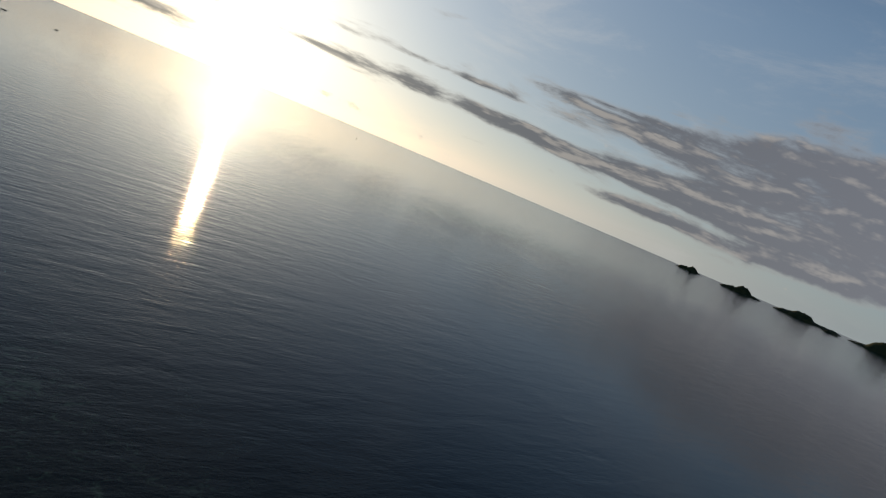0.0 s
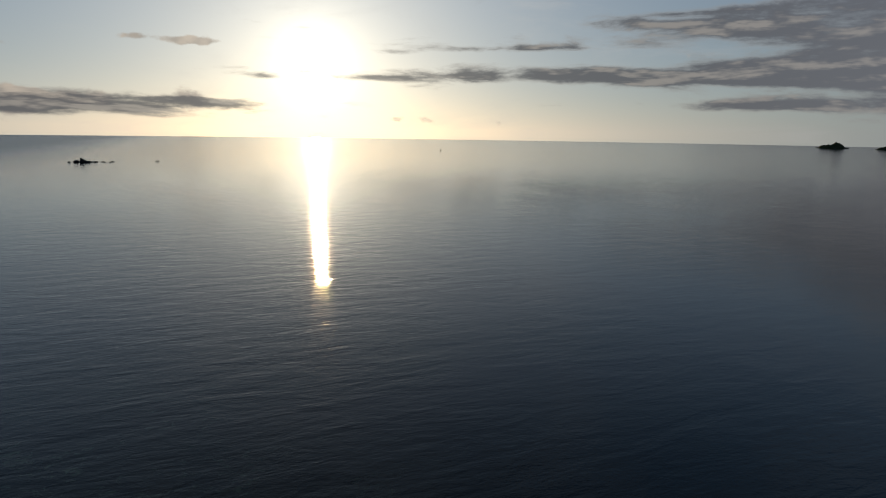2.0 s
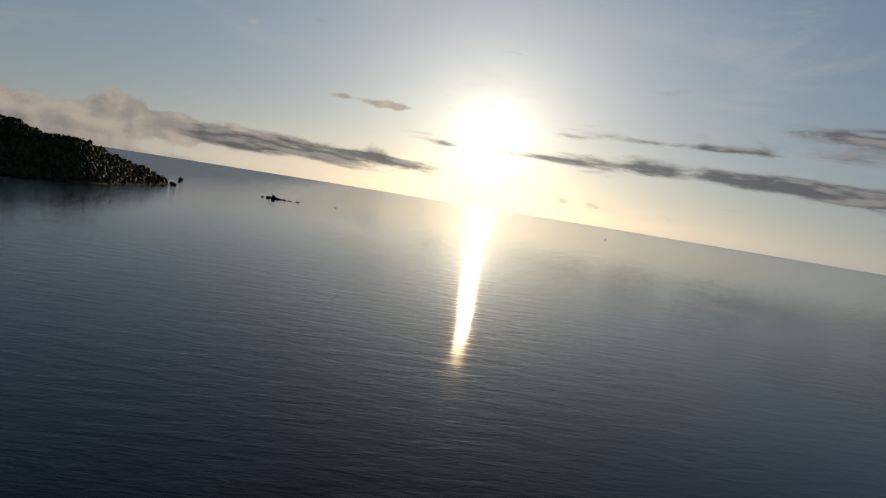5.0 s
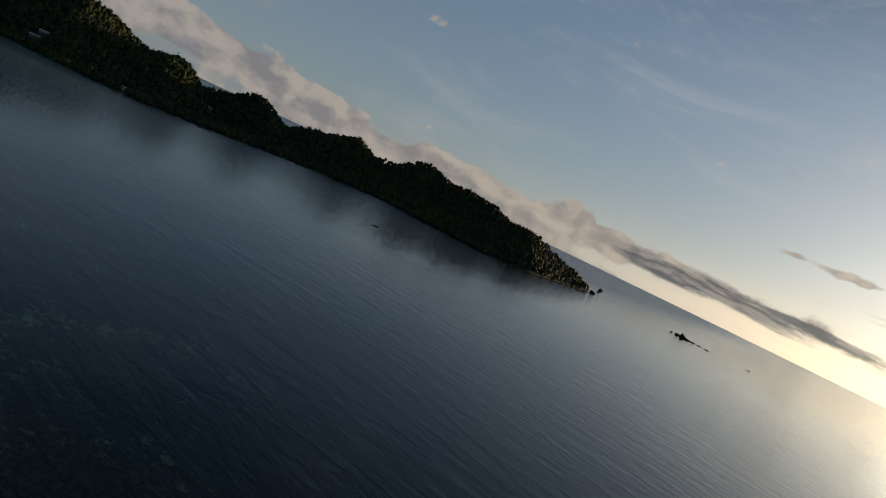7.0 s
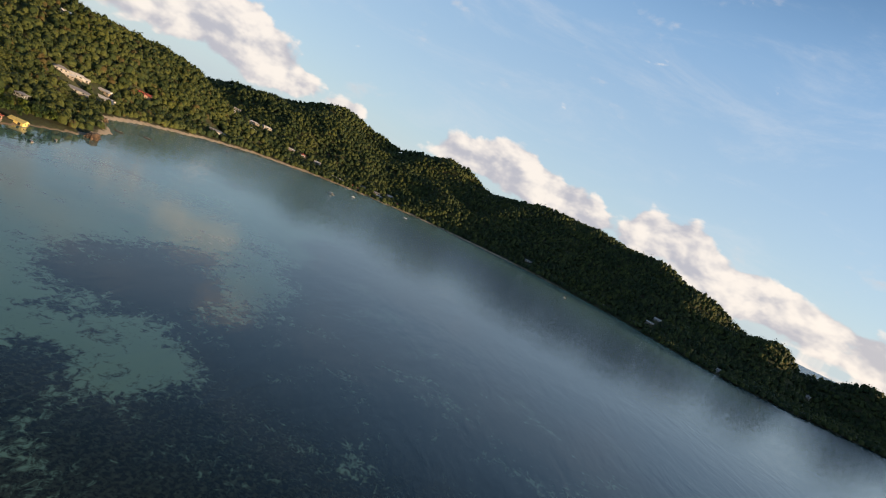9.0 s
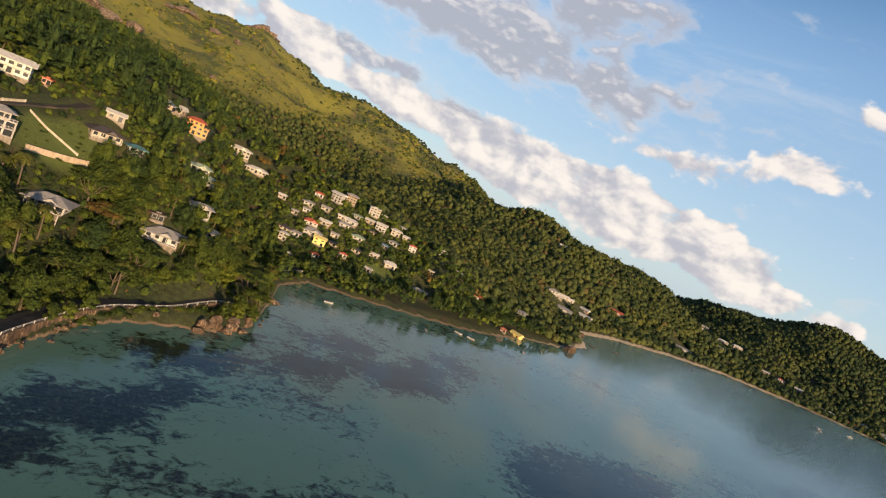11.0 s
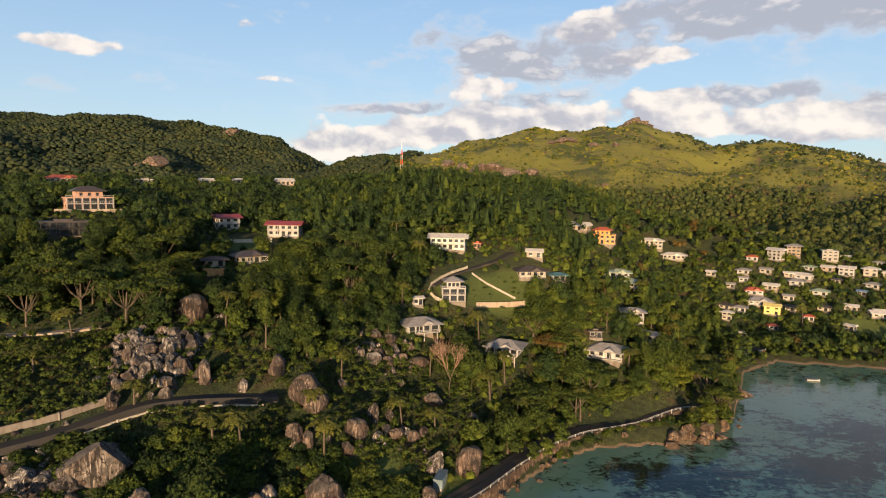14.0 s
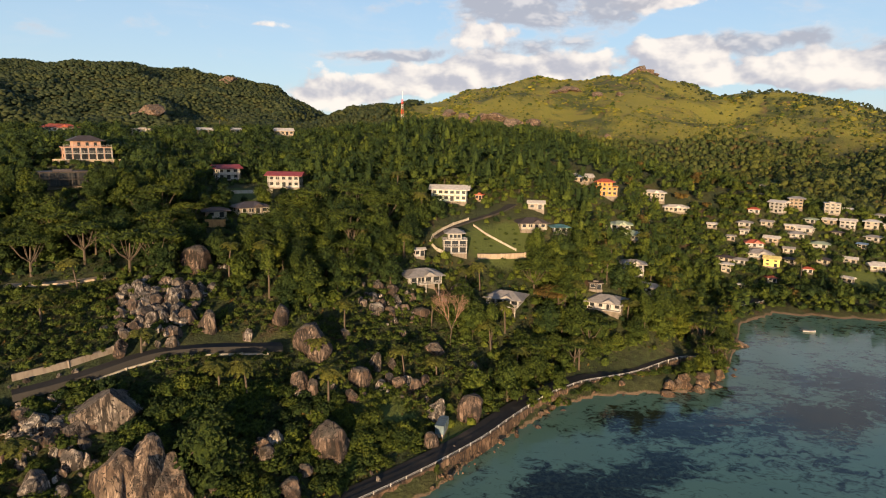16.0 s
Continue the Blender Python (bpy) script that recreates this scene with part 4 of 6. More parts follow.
def house(x, y, w, style, storeys, rng, group, plain=False):
    """A house with walls, windows, roof and, by its style, balconies or posts; its front looks to the water."""
    wall, roof, form, deck, trim, words = STYLES[style]
    if wall is None:
        wall, roof = rng.choice((WHITE, CREAM, BEIGE, CONCRETE)), rng.choice((roof, ROOF_GREY, roof))
    d = w * (0.72 if w < 14 else 0.5)
    face = math.degrees(math.atan2(-x, -y)) + rng.uniform(-24, 24)     # clockwise from +y
    fall = [ground_z(x + a, y + b) for a, b in ((0, 0), (w * 0.4, 0), (-w * 0.4, 0), (0, -d * 0.5), (0, d * 0.4))]
    z = fall[0] * 0.2 + sum(fall) / 5 * 0.25 + min(fall) * 0.55 + (0.0 if plain else 0.2)
    low = min(fall) - z - 0.6
    root = tagged(new("house"), words, "house", group)
    root.matrix_basis = pose(x, y, z, 0, 0, 180 - face)
    fl = 2.15 if "village" in group or "shore" in group else 2.55
    h = fl * storeys
    # local front is -y
    if deck == 2:
        lift = 1.2
        for px in (-w * 0.42, 0, w * 0.42):
            part("post", boxes([(px - 0.16, px + 0.16, -d * 0.5 - 1.3, -d * 0.5 - 1.0, low - 3.5, lift)]), trim, root)
        part("foundation", boxes([(-w * 0.36, w * 0.36, -d * 0.35, d * 0.45, low - 2, lift - 0.003)]), RUBBLE, root)
    else:
        lift = 0.35
        part("foundation", boxes([(-w / 2 - 0.2, w / 2 + 0.2, -d / 2 - 0.2, d / 2 + 0.2, low - 1.5, lift - 0.003)]), RUBBLE, root)
    stepped = style in ("salmon", "white3", "orange")
    tw, td = (w * 0.58, d * 0.72) if stepped else (w, d)     # the top storey may stand back behind a terrace
    shell = [(-w / 2, w / 2, -d / 2, d / 2, lift, lift + h - (fl if stepped else 0))]
    if stepped:
        shell += [(-tw / 2, tw / 2, -td / 2, td / 2, lift + h - fl + 0.003, lift + h), (-w / 2 - 0.3, w / 2 + 0.3, -d / 2 - 0.3, d / 2 + 0.3, lift + h - fl - 0.25, lift + h - fl + 0.1)]
    walls = part("wall", boxes(shell), wall, root)
    top = lift + h
    if form == "flat":
        part("roof", boxes([(-w / 2 - 0.5, w / 2 + 0.5, -d / 2 - 0.5, d / 2 + 0.5, top + 0.003, top + 0.3), (-w * 0.2, w * 0.2, -d * 0.2, d * 0.25, top + 0.303, top + 0.9)]), roof, root)
    else:
        part("roof", hip_roof(tw, td, top + 0.16, min(2.2, d * 0.24), 0.75 + (0.9 if deck else 0), form == "gable"), roof, root)
        if form == "gable":
            rise = min(2.4, d * 0.26)
            for sx in (-w / 2, w / 2):
                bm = bmesh.new()
                a = [bm.verts.new((sx, -d / 2, top)), bm.verts.new((sx, d / 2, top)), bm.verts.new((sx, 0, top + rise * 0.92))]
                b = [bm.verts.new((sx * 0.96, v.co.y, v.co.z)) for v in a]
                bm.faces.new(a)
                bm.faces.new(b[::-1])
                for i in range(3):
                    bm.faces.new((a[i], b[i], b[(i + 1) % 3], a[(i + 1) % 3]))
                part("gable", bm, wall, root)
        elif w > 8 and not plain and not stepped:
            part("porch_roof", hip_roof(w * 0.3, d * 0.4, top + 0.5, 1.2, 0.4, True), roof, root, at=pose(w * 0.12, -d * 0.42, 0, 0, 0, 90))
    bays = max(2, int(w / 2.6)) if not plain else max(2, min(3, int(w / 3.5)))
    for s in range(storeys):
        zb = lift + s * fl
        if stepped and s == storeys - 1:
            for k in (-1, 0, 1):
                part("window", boxes([(k * tw * 0.3 - 0.6, k * tw * 0.3 + 0.6, -td / 2 - 0.05, -td / 2 + 0.05, zb + 0.5, zb + 2.0)]), GLASS, root)
            part("railing", boxes([(-w / 2 - 0.25, w / 2 + 0.25, -d / 2 - 0.28, -d / 2 - 0.2, zb + 0.8, zb + 0.92)] +
                                  [(-w / 2 + w * i / 9 - 0.06, -w / 2 + w * i / 9 + 0.06, -d / 2 - 0.27, -d / 2 - 0.21, zb + 0.1, zb + 0.8) for i in range(10)]), trim, root)
            continue
        for k in range(bays):
            cx = -w / 2 + w * (k + 0.5) / bays
            wide = min(0.8, w / bays * 0.38)
            door = s == 0 and k == bays // 2
            arcade = style in ("salmon", "charcoal", "white3", "stilt")
            wide = w / bays * 0.40 if arcade else wide
            z0, z1 = (zb + 0.05, zb + fl - 0.35) if door or arcade else (zb + 0.85, zb + fl - 0.40)
            if plain:
                part("window", boxes([(cx - wide, cx + wide, -d / 2 - 0.04, -d / 2 + 0.1, z0, z1)]), GLASS, root)
            else:
                fr = part("door" if door else "window", boxes([(cx - wide - 0.1, cx - wide, -d / 2 - 0.09, -d / 2 + 0.05, z0 - 0.1, z1 + 0.1), (cx + wide, cx + wide + 0.1, -d / 2 - 0.09, -d / 2 + 0.05, z0 - 0.1, z1 + 0.1),
                                                                     (cx - wide, cx + wide, -d / 2 - 0.09, -d / 2 + 0.05, z1, z1 + 0.1), (cx - wide, cx + wide, -d / 2 - 0.12, -d / 2 + 0.05, z0 - 0.1, z0)]), trim, root)
                part("pane", boxes([(cx - wide, cx + wide, -d / 2 - 0.05, -d / 2 + 0.05, z0, z1)]), GLASS, fr)
        for sx in (-1, 1):
            for k in range(1 if plain else 2):
                cy = (k - 0.5) * d * 0.5 if not plain else 0
                part("window", boxes([sorted((sx * (w / 2 - 0.05), sx * (w / 2 + 0.05))) + [cy - 0.5, cy + 0.5, zb + 0.9, zb + fl - 0.4]]), GLASS, root)
        if deck and (s > 0 or deck == 2 or w > 8):
            o = -d / 2 - 1.5
            part("balcony", boxes([(-w / 2, w / 2, o, -d / 2 - 0.003, zb - 0.18, zb)]), trim, root)
            if s > 0 or deck == 2:
                part("railing", boxes([(-w / 2, w / 2, o, o + 0.08, zb + 0.9, zb + 1.0), (-w / 2, w / 2, o, o + 0.05, zb + 0.45, zb + 0.5)] +
                                      [(-w / 2 + w * i / 10 - 0.04, -w / 2 + w * i / 10 + 0.04, o + 0.001, o + 0.07, zb, zb + 0.9) for i in range(11)]), trim, root)
            if not plain:
                for px in (-w / 2 + 0.12, -w / 6, w / 6, w / 2 - 0.12):
                    part("post", boxes([(px - 0.11, px + 0.11, o + 0.085, o + 0.3, zb + 0.003, zb + fl - 0.2)]), trim, root)
    HOUSE_SPOTS.append((x, y, w, 32 if "ridge" in group else 9 if "village" in group else 13))
    if "village" in group:
        TOWN_SPOTS.append((x, y))
    return root


HILL_HOUSES = [(-172, 272, 14.6, 'redroof', 1), (-109, 184, 12.6, 'salmon', 3), (-103, 162, 11.0, 'charcoal', 2), (-73, 202, 7.0, 'maroon', 2), (-52, 199, 10.2, 'maroon', 2), (-62, 162, 5.2, 'brownroof', 1), (-55, 170, 8.0, 'brownroof', 1), (-78, 298, 8.4, 'palehouse', 1), (-113, 288, 6.6, 'palehouse', 1), (-99, 289, 4.7, 'palehouse', 1), (-139, 281, 8.0, 'concrete', 1)]
SLOPE_HOUSES = [(3, 196, 11.4, 'whitelong', 2), (4, 169, 6.6, 'white3', 3), (29, 188, 8.2, 'darkvilla', 1), (32, 198, 5.2, 'palehouse', 1), (38, 187, 4.3, 'teal', 1), (-6, 161, 2.7, 'hutwhite', 1), (-5, 151, 8.4, 'stilt', 1), (18, 155, 8.5, 'stilt', 1), (47, 161, 9.0, 'greyroof', 1), (45, 166, 3.6, 'pavilion', 1), (62, 186, 6.2, 'greyroof', 2), (64, 178, 5.8, 'greyroof', 1)]
VALLEY_HOUSES = [(68, 246, 10.5, 'orange', 3), (59, 250, 8.8, 'palehouse', 1), (61, 217, 5.4, 'greenroof', 1), (69, 224, 6.9, 'greenroof', 1), (71, 220, 8.0, 'greenroof', 1), (106, 294, 10.2, 'cream', 2), (114, 285, 10.0, 'cream', 1), (175, 331, 12.2, 'palehouse', 2), (13, 200, 2.4, 'redbox', 1), (244, 343, 9.3, 'palehouse', 1), (229, 359, 6.5, 'cream', 1), (277, 377, 5.6, 'palehouse', 1)]
TOWN_HOUSES = [(161, 280, 9.4, 'hotel', 3), (171, 283, 9.1, 'brown3', 3), (185, 278, 10.3, 'beige3', 3), (150, 281, 7.7, 'redroof', 1), (185, 265, 9.4, 'palehouse', 2), (195, 264, 8.4, 'cream', 2), (179, 269, 7.8, 'palehouse', 1), (126, 271, 6.4, 'palehouse', 1), (141, 271, 7.9, 'greyroof', 1), (151, 270, 7.4, 'palehouse', 1), (138, 256, 11.5, 'redroof', 1), (147, 258, 9.2, 'palehouse', 1), (137, 249, 14.3, 'greyroof', 1)]
LOWER_TOWN = [(139, 242, 9.7, 'yellow', 2), (122, 247, 7.2, 'brownroof', 1), (127, 245, 7.2, 'greyroof', 1), (165, 264, 10.7, 'palehouse', 1), (159, 260, 8.9, 'greyroof', 1), (165, 252, 9.1, 'greenroof', 1), (159, 266, 5.9, 'palehouse', 1), (138, 265, 5.7, 'palehouse', 1), (190, 255, 7.7, 'greyroof', 1), (182, 250, 5.3, 'blue', 1), (179, 236, 10.2, 'palehouse', 1), (163, 229, 5.9, 'palehouse', 1), (121, 229, 2.7, 'hutwhite', 1)]
SHORE_HOUSES = [(239, 272, 7.0, 'cream', 2), (180, 237, 5.8, 'palehouse', 1), (192, 221, 12.5, 'greyroof', 1), (240, 250, 9.1, 'palehouse', 1), (210, 239, 4.5, 'palehouse', 1), (248, 234, 9.0, 'redroof', 1), (246, 225, 7.0, 'palehouse', 1), (287, 231, 7.7, 'greyroof', 2), (413, 307, 13.4, 'palehouse', 1), (434, 310, 11.5, 'palehouse', 1), (405, 291, 25.1, 'greyroof', 1), (441, 294, 23.0, 'palehouse', 1), (252, 199, 10.2, 'yellow', 1), (239, 198, 4.9, 'redbox', 1)]
BAY_HOUSES = [(523, 317, 13.9, 'orangehut', 1), (715, 326, 10.9, 'palehouse', 2), (723, 303, 24.5, 'cream', 1), (618, 288, 23.8, 'greyroof', 1), (758, 245, 16.6, 'palehouse', 1), (816, 194, 16.0, 'palehouse', 1), (831, 171, 14.7, 'redroof', 1), (864, 139, 13.6, 'palehouse', 1), (880, 112, 13.8, 'redroof', 1), (896, -106, 10.9, 'palehouse', 1), (677, -337, 11.7, 'palehouse', 1), (714, -464, 11.7, 'palehouse', 1), (794, -278, 10.1, 'palehouse', 1), (818, -222, 8.8, 'palehouse', 1), (410, 312, 9, 'greyroof', 1), (425, 311, 10, 'palehouse', 1), (452, 303, 9, 'palehouse', 1), (845, 378, 10, 'palehouse', 2), (814, 334, 14, 'cream', 1), (824, 318, 12, 'palehouse', 1), (811, 269, 9, 'palehouse', 1), (820, 253, 8, 'redroof', 1),
              (832, 234, 9, 'palehouse', 1), (862, 166, 9, 'palehouse', 1), (878, 146, 10, 'greyroof', 1), (900, 128, 9, 'palehouse', 1), (808, -290, 9, 'palehouse', 1), (702, -348, 10, 'palehouse', 1), (798, -506, 12, 'greyroof', 1), (540, 428, 9, 'palehouse', 2)]
BOULDERS_UPPER = [(-53.9, 128.6, 7.2, 6.8), (-44.6, 109.2, 4.7, 7.3), (-55.4, 97.6, 2.9, 3.2), (-37.6, 110.6, 2.4, 4.7), (-32.9, 117.4, 4.4, 5.5), (-25.4, 112.9, 7.3, 7.5), (-60.8, 116.3, 3.3, 3.1), (-55.2, 111.5, 3.7, 3.2), (-55.1, 106.9, 3.6, 3.1), (-53.3, 114.6, 3.7, 3.7), (-48.3, 109.2, 3.8, 3.3), (-49.0, 104.8, 2.8, 2.5), (-59.8, 108.9, 2.5, 2.2), (-57.3, 119.6, 3.1, 2.6), (-55.9, 103.3, 2.6, 2.1), (-51.3, 115.2, 2.7, 2.7)]
BOULDERS_LOWER = [(-51.7, 87.0, 9.3, 6.5), (-54.7, 82.8, 4.4, 3.7), (-56.8, 82.2, 3.5, 3.1), (-60.1, 82.3, 3.6, 2.7), (-26.3, 104.5, 3.8, 6.7), (-23.8, 104.3, 3.1, 5.6), (-27.6, 91.8, 2.9, 5.0), (-29.3, 89.8, 2.7, 4.1), (-15.9, 110.3, 5.3, 4.2), (-13.2, 116.5, 3.9, 4.3), (-16.7, 105.6, 3.1, 3.0), (-18.5, 94.8, 7.8, 7.2), (-0.4, 111.3, 4.3, 8.5), (-1.6, 103.3, 2.9, 6.5), (6.7, 114.4, 6.8, 7.3), (8.3, 127.7, 2.9, 5.8), (-1.0, 128.5, 4.7, 2.9), (-4.5, 137.9, 4.4, 3.0)]
BOULDERS_SMALL = [(-20.3, 121.3, 2.0, 3.2), (-9.8, 118.7, 2.9, 2.7), (5.3, 152.1, 5.1, 4.2), (-11.6, 111.9, 2.6, 2.1), (-10.3, 114.1, 2.6, 2.6), (-8.5, 114.4, 2.9, 2.6), (-6.8, 116.5, 2.4, 2.2), (-5.1, 116.3, 2.7, 2.2), (-3.3, 118.4, 2.5, 2.2), (-16.2, 136.3, 2.4, 2.2), (-13.8, 135.5, 3.2, 2.7), (-11.9, 141.0, 3.1, 2.5), (-10.4, 138.8, 2.8, 2.5), (-15.3, 140.9, 2.2, 2.0), (-8.6, 136.9, 2.7, 2.2), (-17.8, 133.3, 1.9, 1.9), (-7.1, 142.1, 2.3, 2.0), (-11.4, 134.6, 3.2, 2.2), (-15.2, 132.8, 3.3, 2.7)]
BOULDERS_NEAR = [(-46.4, 76.5, 5.9, 6.9), (-42.6, 77.7, 6.9, 8.3), (-39.5, 78.8, 5.9, 5.9), (-53.2, 79.0, 3.0, 2.4), (-57.1, 81.0, 4.2, 2.9), (-62.5, 82.7, 2.6, 1.9), (-55.8, 74.2, 5.0, 2.2), (-23.7, 85.0, 4.6, 3.4), (-22.0, 89.4, 2.7, 2.1), (-28.2, 88.7, 2.7, 3.1), (-31.9, 85.8, 2.6, 2.4), (-53.5, 84.2, 2.3, 1.7), (-20.2, 106.4, 1.6, 1.6), (-21.8, 100.5, 2.4, 1.7)]
SHORE_ROCKS = [(55.6, 135.3, 3.9, 2.7), (58.5, 135.8, 3.3, 2.4), (60.4, 135.4, 4.0, 2.4), (63.9, 137.3, 3.7, 2.8), (67.9, 139.5, 3.5, 2.5), (72.0, 142.7, 3.6, 2.9), (75.7, 145.5, 3.0, 2.3), (66.4, 140.2, 3.8, 2.5), (52.0, 134.6, 3.0, 2.1), (89.4, 167.0, 3.8, 2.3), (46.0, 132.8, 2.0, 1.5), (38.8, 130.8, 2.0, 1.4), (77.6, 151.3, 2.4, 1.7), (21.9, 116.6, 2.0, 1.5), (28.3, 124.7, 1.9, 1.4)]
PALMS = [(-20.4, 102.3), (-38.5, 97.5), (-33.8, 97.9), (-52.4, 98.9), (-20.5, 122.1), (6.9, 156.4), (10.9, 156.1), (26.9, 163.1), (16.8, 144.7), (-0.5, 121.0), (-38.6, 129.3), (-58.6, 76.3), (53.5, 181.3), (42.5, 172.4), (-71.2, 112.9), (-71.8, 102.4), (-46.5, 126.8), (-24.5, 111.3), (-7.3, 117.6), (112.3, 249.4), (146.3, 232.6), (153.0, 225.0), (-14.5, 192.3), (-119.4, 281.1), (-106.6, 289.3)]
BIG = [(-34.6, 82.2), (2.6, 132.2), (30.1, 156.1), (-18.3, 81.7), (-0.9, 94.2), (74.3, 157.8)]
UPROAD = [(-66.0, 85.7), (-62.7, 88.3), (-58.8, 91.9), (-55.4, 95.9), (-51.0, 100.4), (-45.5, 103.7), (-39.9, 107.9), (-31.5, 112.1)]
TRACK2 = [(-86.0, 113.9), (-80.3, 115.3), (-74.6, 116.8), (-69.5, 119.8)]
WALLC = [(2.2, 165.8), (-1.2, 166.3), (-3.0, 168.3), (-2.3, 171.6), (0.4, 175.7), (3.8, 179.7), (8.7, 184.4)]
DRIVE = [(8.7, 184.7), (12.6, 187.7), (16.9, 190.9), (21.4, 195.4), (24.2, 199.1)]
DIAG = [(10.2, 182.6), (14.3, 179.9), (18.5, 178.2), (22.9, 176.3)]
RETAIN = [(10.8, 168.4), (18.0, 171.5), (25.5, 174.3)]
TERR = [(-115.3, 177.4), (-99.3, 185.2)]
TERR2 = [(-171.8, 232.8), (-156.0, 242.5)]
TERR3 = [(-67.4, 183.7), (-54.7, 191.5)]
TERR4 = [(-61.8, 153.6), (-57.6, 156.2)]
TERR5 = [(-101.8, 216.7), (-87.9, 228.7)]
SHED = [(0.7, 108.0)]
BOATS = [(120, 183), (166, 175), (192, 182), (233, 175), (256, 182), (197, 178), (606, 141), (696, 137), (539, 231), (362, 223), (391, 221), (702, -144), (751, 75), (336, -417)]

PALMS, BIG, UPROAD, TRACK2, WALLC, DRIVE, DIAG, RETAIN, TERR, TERR2, TERR3, TERR4, TERR5, SHED, BOATS = (
    [(a * U, b * U) for a, b in line] for line in (PALMS, BIG, UPROAD, TRACK2, WALLC, DRIVE, DIAG, RETAIN, TERR, TERR2, TERR3, TERR4, TERR5, SHED, BOATS))
RH = random.Random(5)
taken = [(r[0], r[1]) for r in TOWN_HOUSES + LOWER_TOWN]
while len(LOWER_TOWN) < 27:     # the closely built heart of the village
    x, y = RH.uniform(118, 208), RH.uniform(228, 282)
    if abs(y - 205 - 0.34 * x) < 24 and min(math.dist((x, y), q) for q in taken) > 7.5:
        taken.append((x, y))
        LOWER_TOWN.append((x, y, RH.uniform(5.0, 8.0), RH.choice(("palehouse", "greyroof", "greenroof", "palehouse", "brownroof", "redroof", "cream")), RH.choice((1, 1, 1, 2))))
for table, group, plain in ((HILL_HOUSES, "houses on the ridge", False), (SLOPE_HOUSES, "houses on the near slope", False), (VALLEY_HOUSES, "houses in the valley", False),
                            (TOWN_HOUSES, "houses of the hillside village", False), (LOWER_TOWN, "houses of the hillside village", True), (SHORE_HOUSES, "houses by the shore", True), (BAY_HOUSES, "houses round the bay", True)):
    for x, y, w, style, storeys in table:
        house(x * U, y * U, max(w * U * (0.62 if "village" in group or "shore" in group else 1), 3.4), style, storeys, RH, group, plain)


# ---- roads and walls ----
def ribbon(name, pts, half, mat, lift, label, thick=0.35, kind="structure"):
    """A band that follows the ground along a line, with a body below it."""
    fine = []
    for a, b in zip(pts, pts[1:]):
        n = max(2, int(math.dist(a, b) / 2))
        fine += [(a[0] + (b[0] - a[0]) * i / n, a[1] + (b[1] - a[1]) * i / n) for i in range(n)]
    fine.append(pts[-1])
    for _ in range(4):
        fine = [fine[0]] + [tuple((p[i] + 2 * q[i] + r[i]) / 4 for i in (0, 1)) for p, q, r in zip(fine, fine[1:], fine[2:])] + [fine[-1]]
    zs = [max(ground_z(*p), 1.5) for p in fine]
    for _ in range(6):
        zs = [zs[0]] + [(a + 2 * b + c) / 4 for a, b, c in zip(zs, zs[1:], zs[2:])] + [zs[-1]]
    vs, fs = [], []
    for i, (p, z) in enumerate(zip(fine, zs)):
        q0, q1 = fine[max(i - 1, 0)], fine[min(i + 1, len(fine) - 1)]
        t = Vector((q1[0] - q0[0], q1[1] - q0[1])).normalized()
        for s, dz in ((-1, 0), (1, 0), (1, -thick), (-1, -thick)):
            vs.append((p[0] - t.y * half * s, p[1] + t.x * half * s, z + lift + dz))
        if i:
            b = 4 * (i - 1)
            fs += [(b + k, b + (k + 1) % 4, b + 4 + (k + 1) % 4, b + 4 + k) for k in range(4)]
    fs += [(3, 2, 1, 0), tuple(len(vs) - 4 + k for k in range(4))]
    ob = part(name, (vs, fs), mat, None)
    return tagged(ob, label, name.split("_")[-1] if kind == "" else "road", kind=kind), list(zip(fine, zs))


COAST_ROAD = [(-70, 45), (-52, 58), (-38, 69), (-27, 77), (-21.3, 81.4), (-15.8, 85.7), (-9.3, 91.2), (-2, 98), (6.7, 107), (14, 116.7), (23.5, 128), (33, 135.5), (46.5, 140.8), (58, 145.5), (70, 152), (78, 163), (86, 180), (100, 202), (120, 214)]
_, ROAD_LINE = ribbon("road", [(a * U, b * U) for a, b in COAST_ROAD], 2.9, ASPHALT, 0.30, "", 0.8)
tagged(_, "two-lane asphalt road along the rocky shore", "road")
_, UP_LINE = ribbon("road", UPROAD, 2.6, ASPHALT, 0.45, "", 1.6)
tagged(_, "narrow asphalt lane across the boulder slope", "road")
_, TRACK_LINE = ribbon("path", TRACK2, 1.5, BEIGE, 0.30, "", 0.6)
tagged(_, "pale concrete path on the slope", "path")
_, DRIVE_LINE = ribbon("driveway", WALLC[3:] + DRIVE[1:], 2.2, ASPHALT, 0.35, "", 0.8)
tagged(_, "narrow driveway up to the villas", "road")


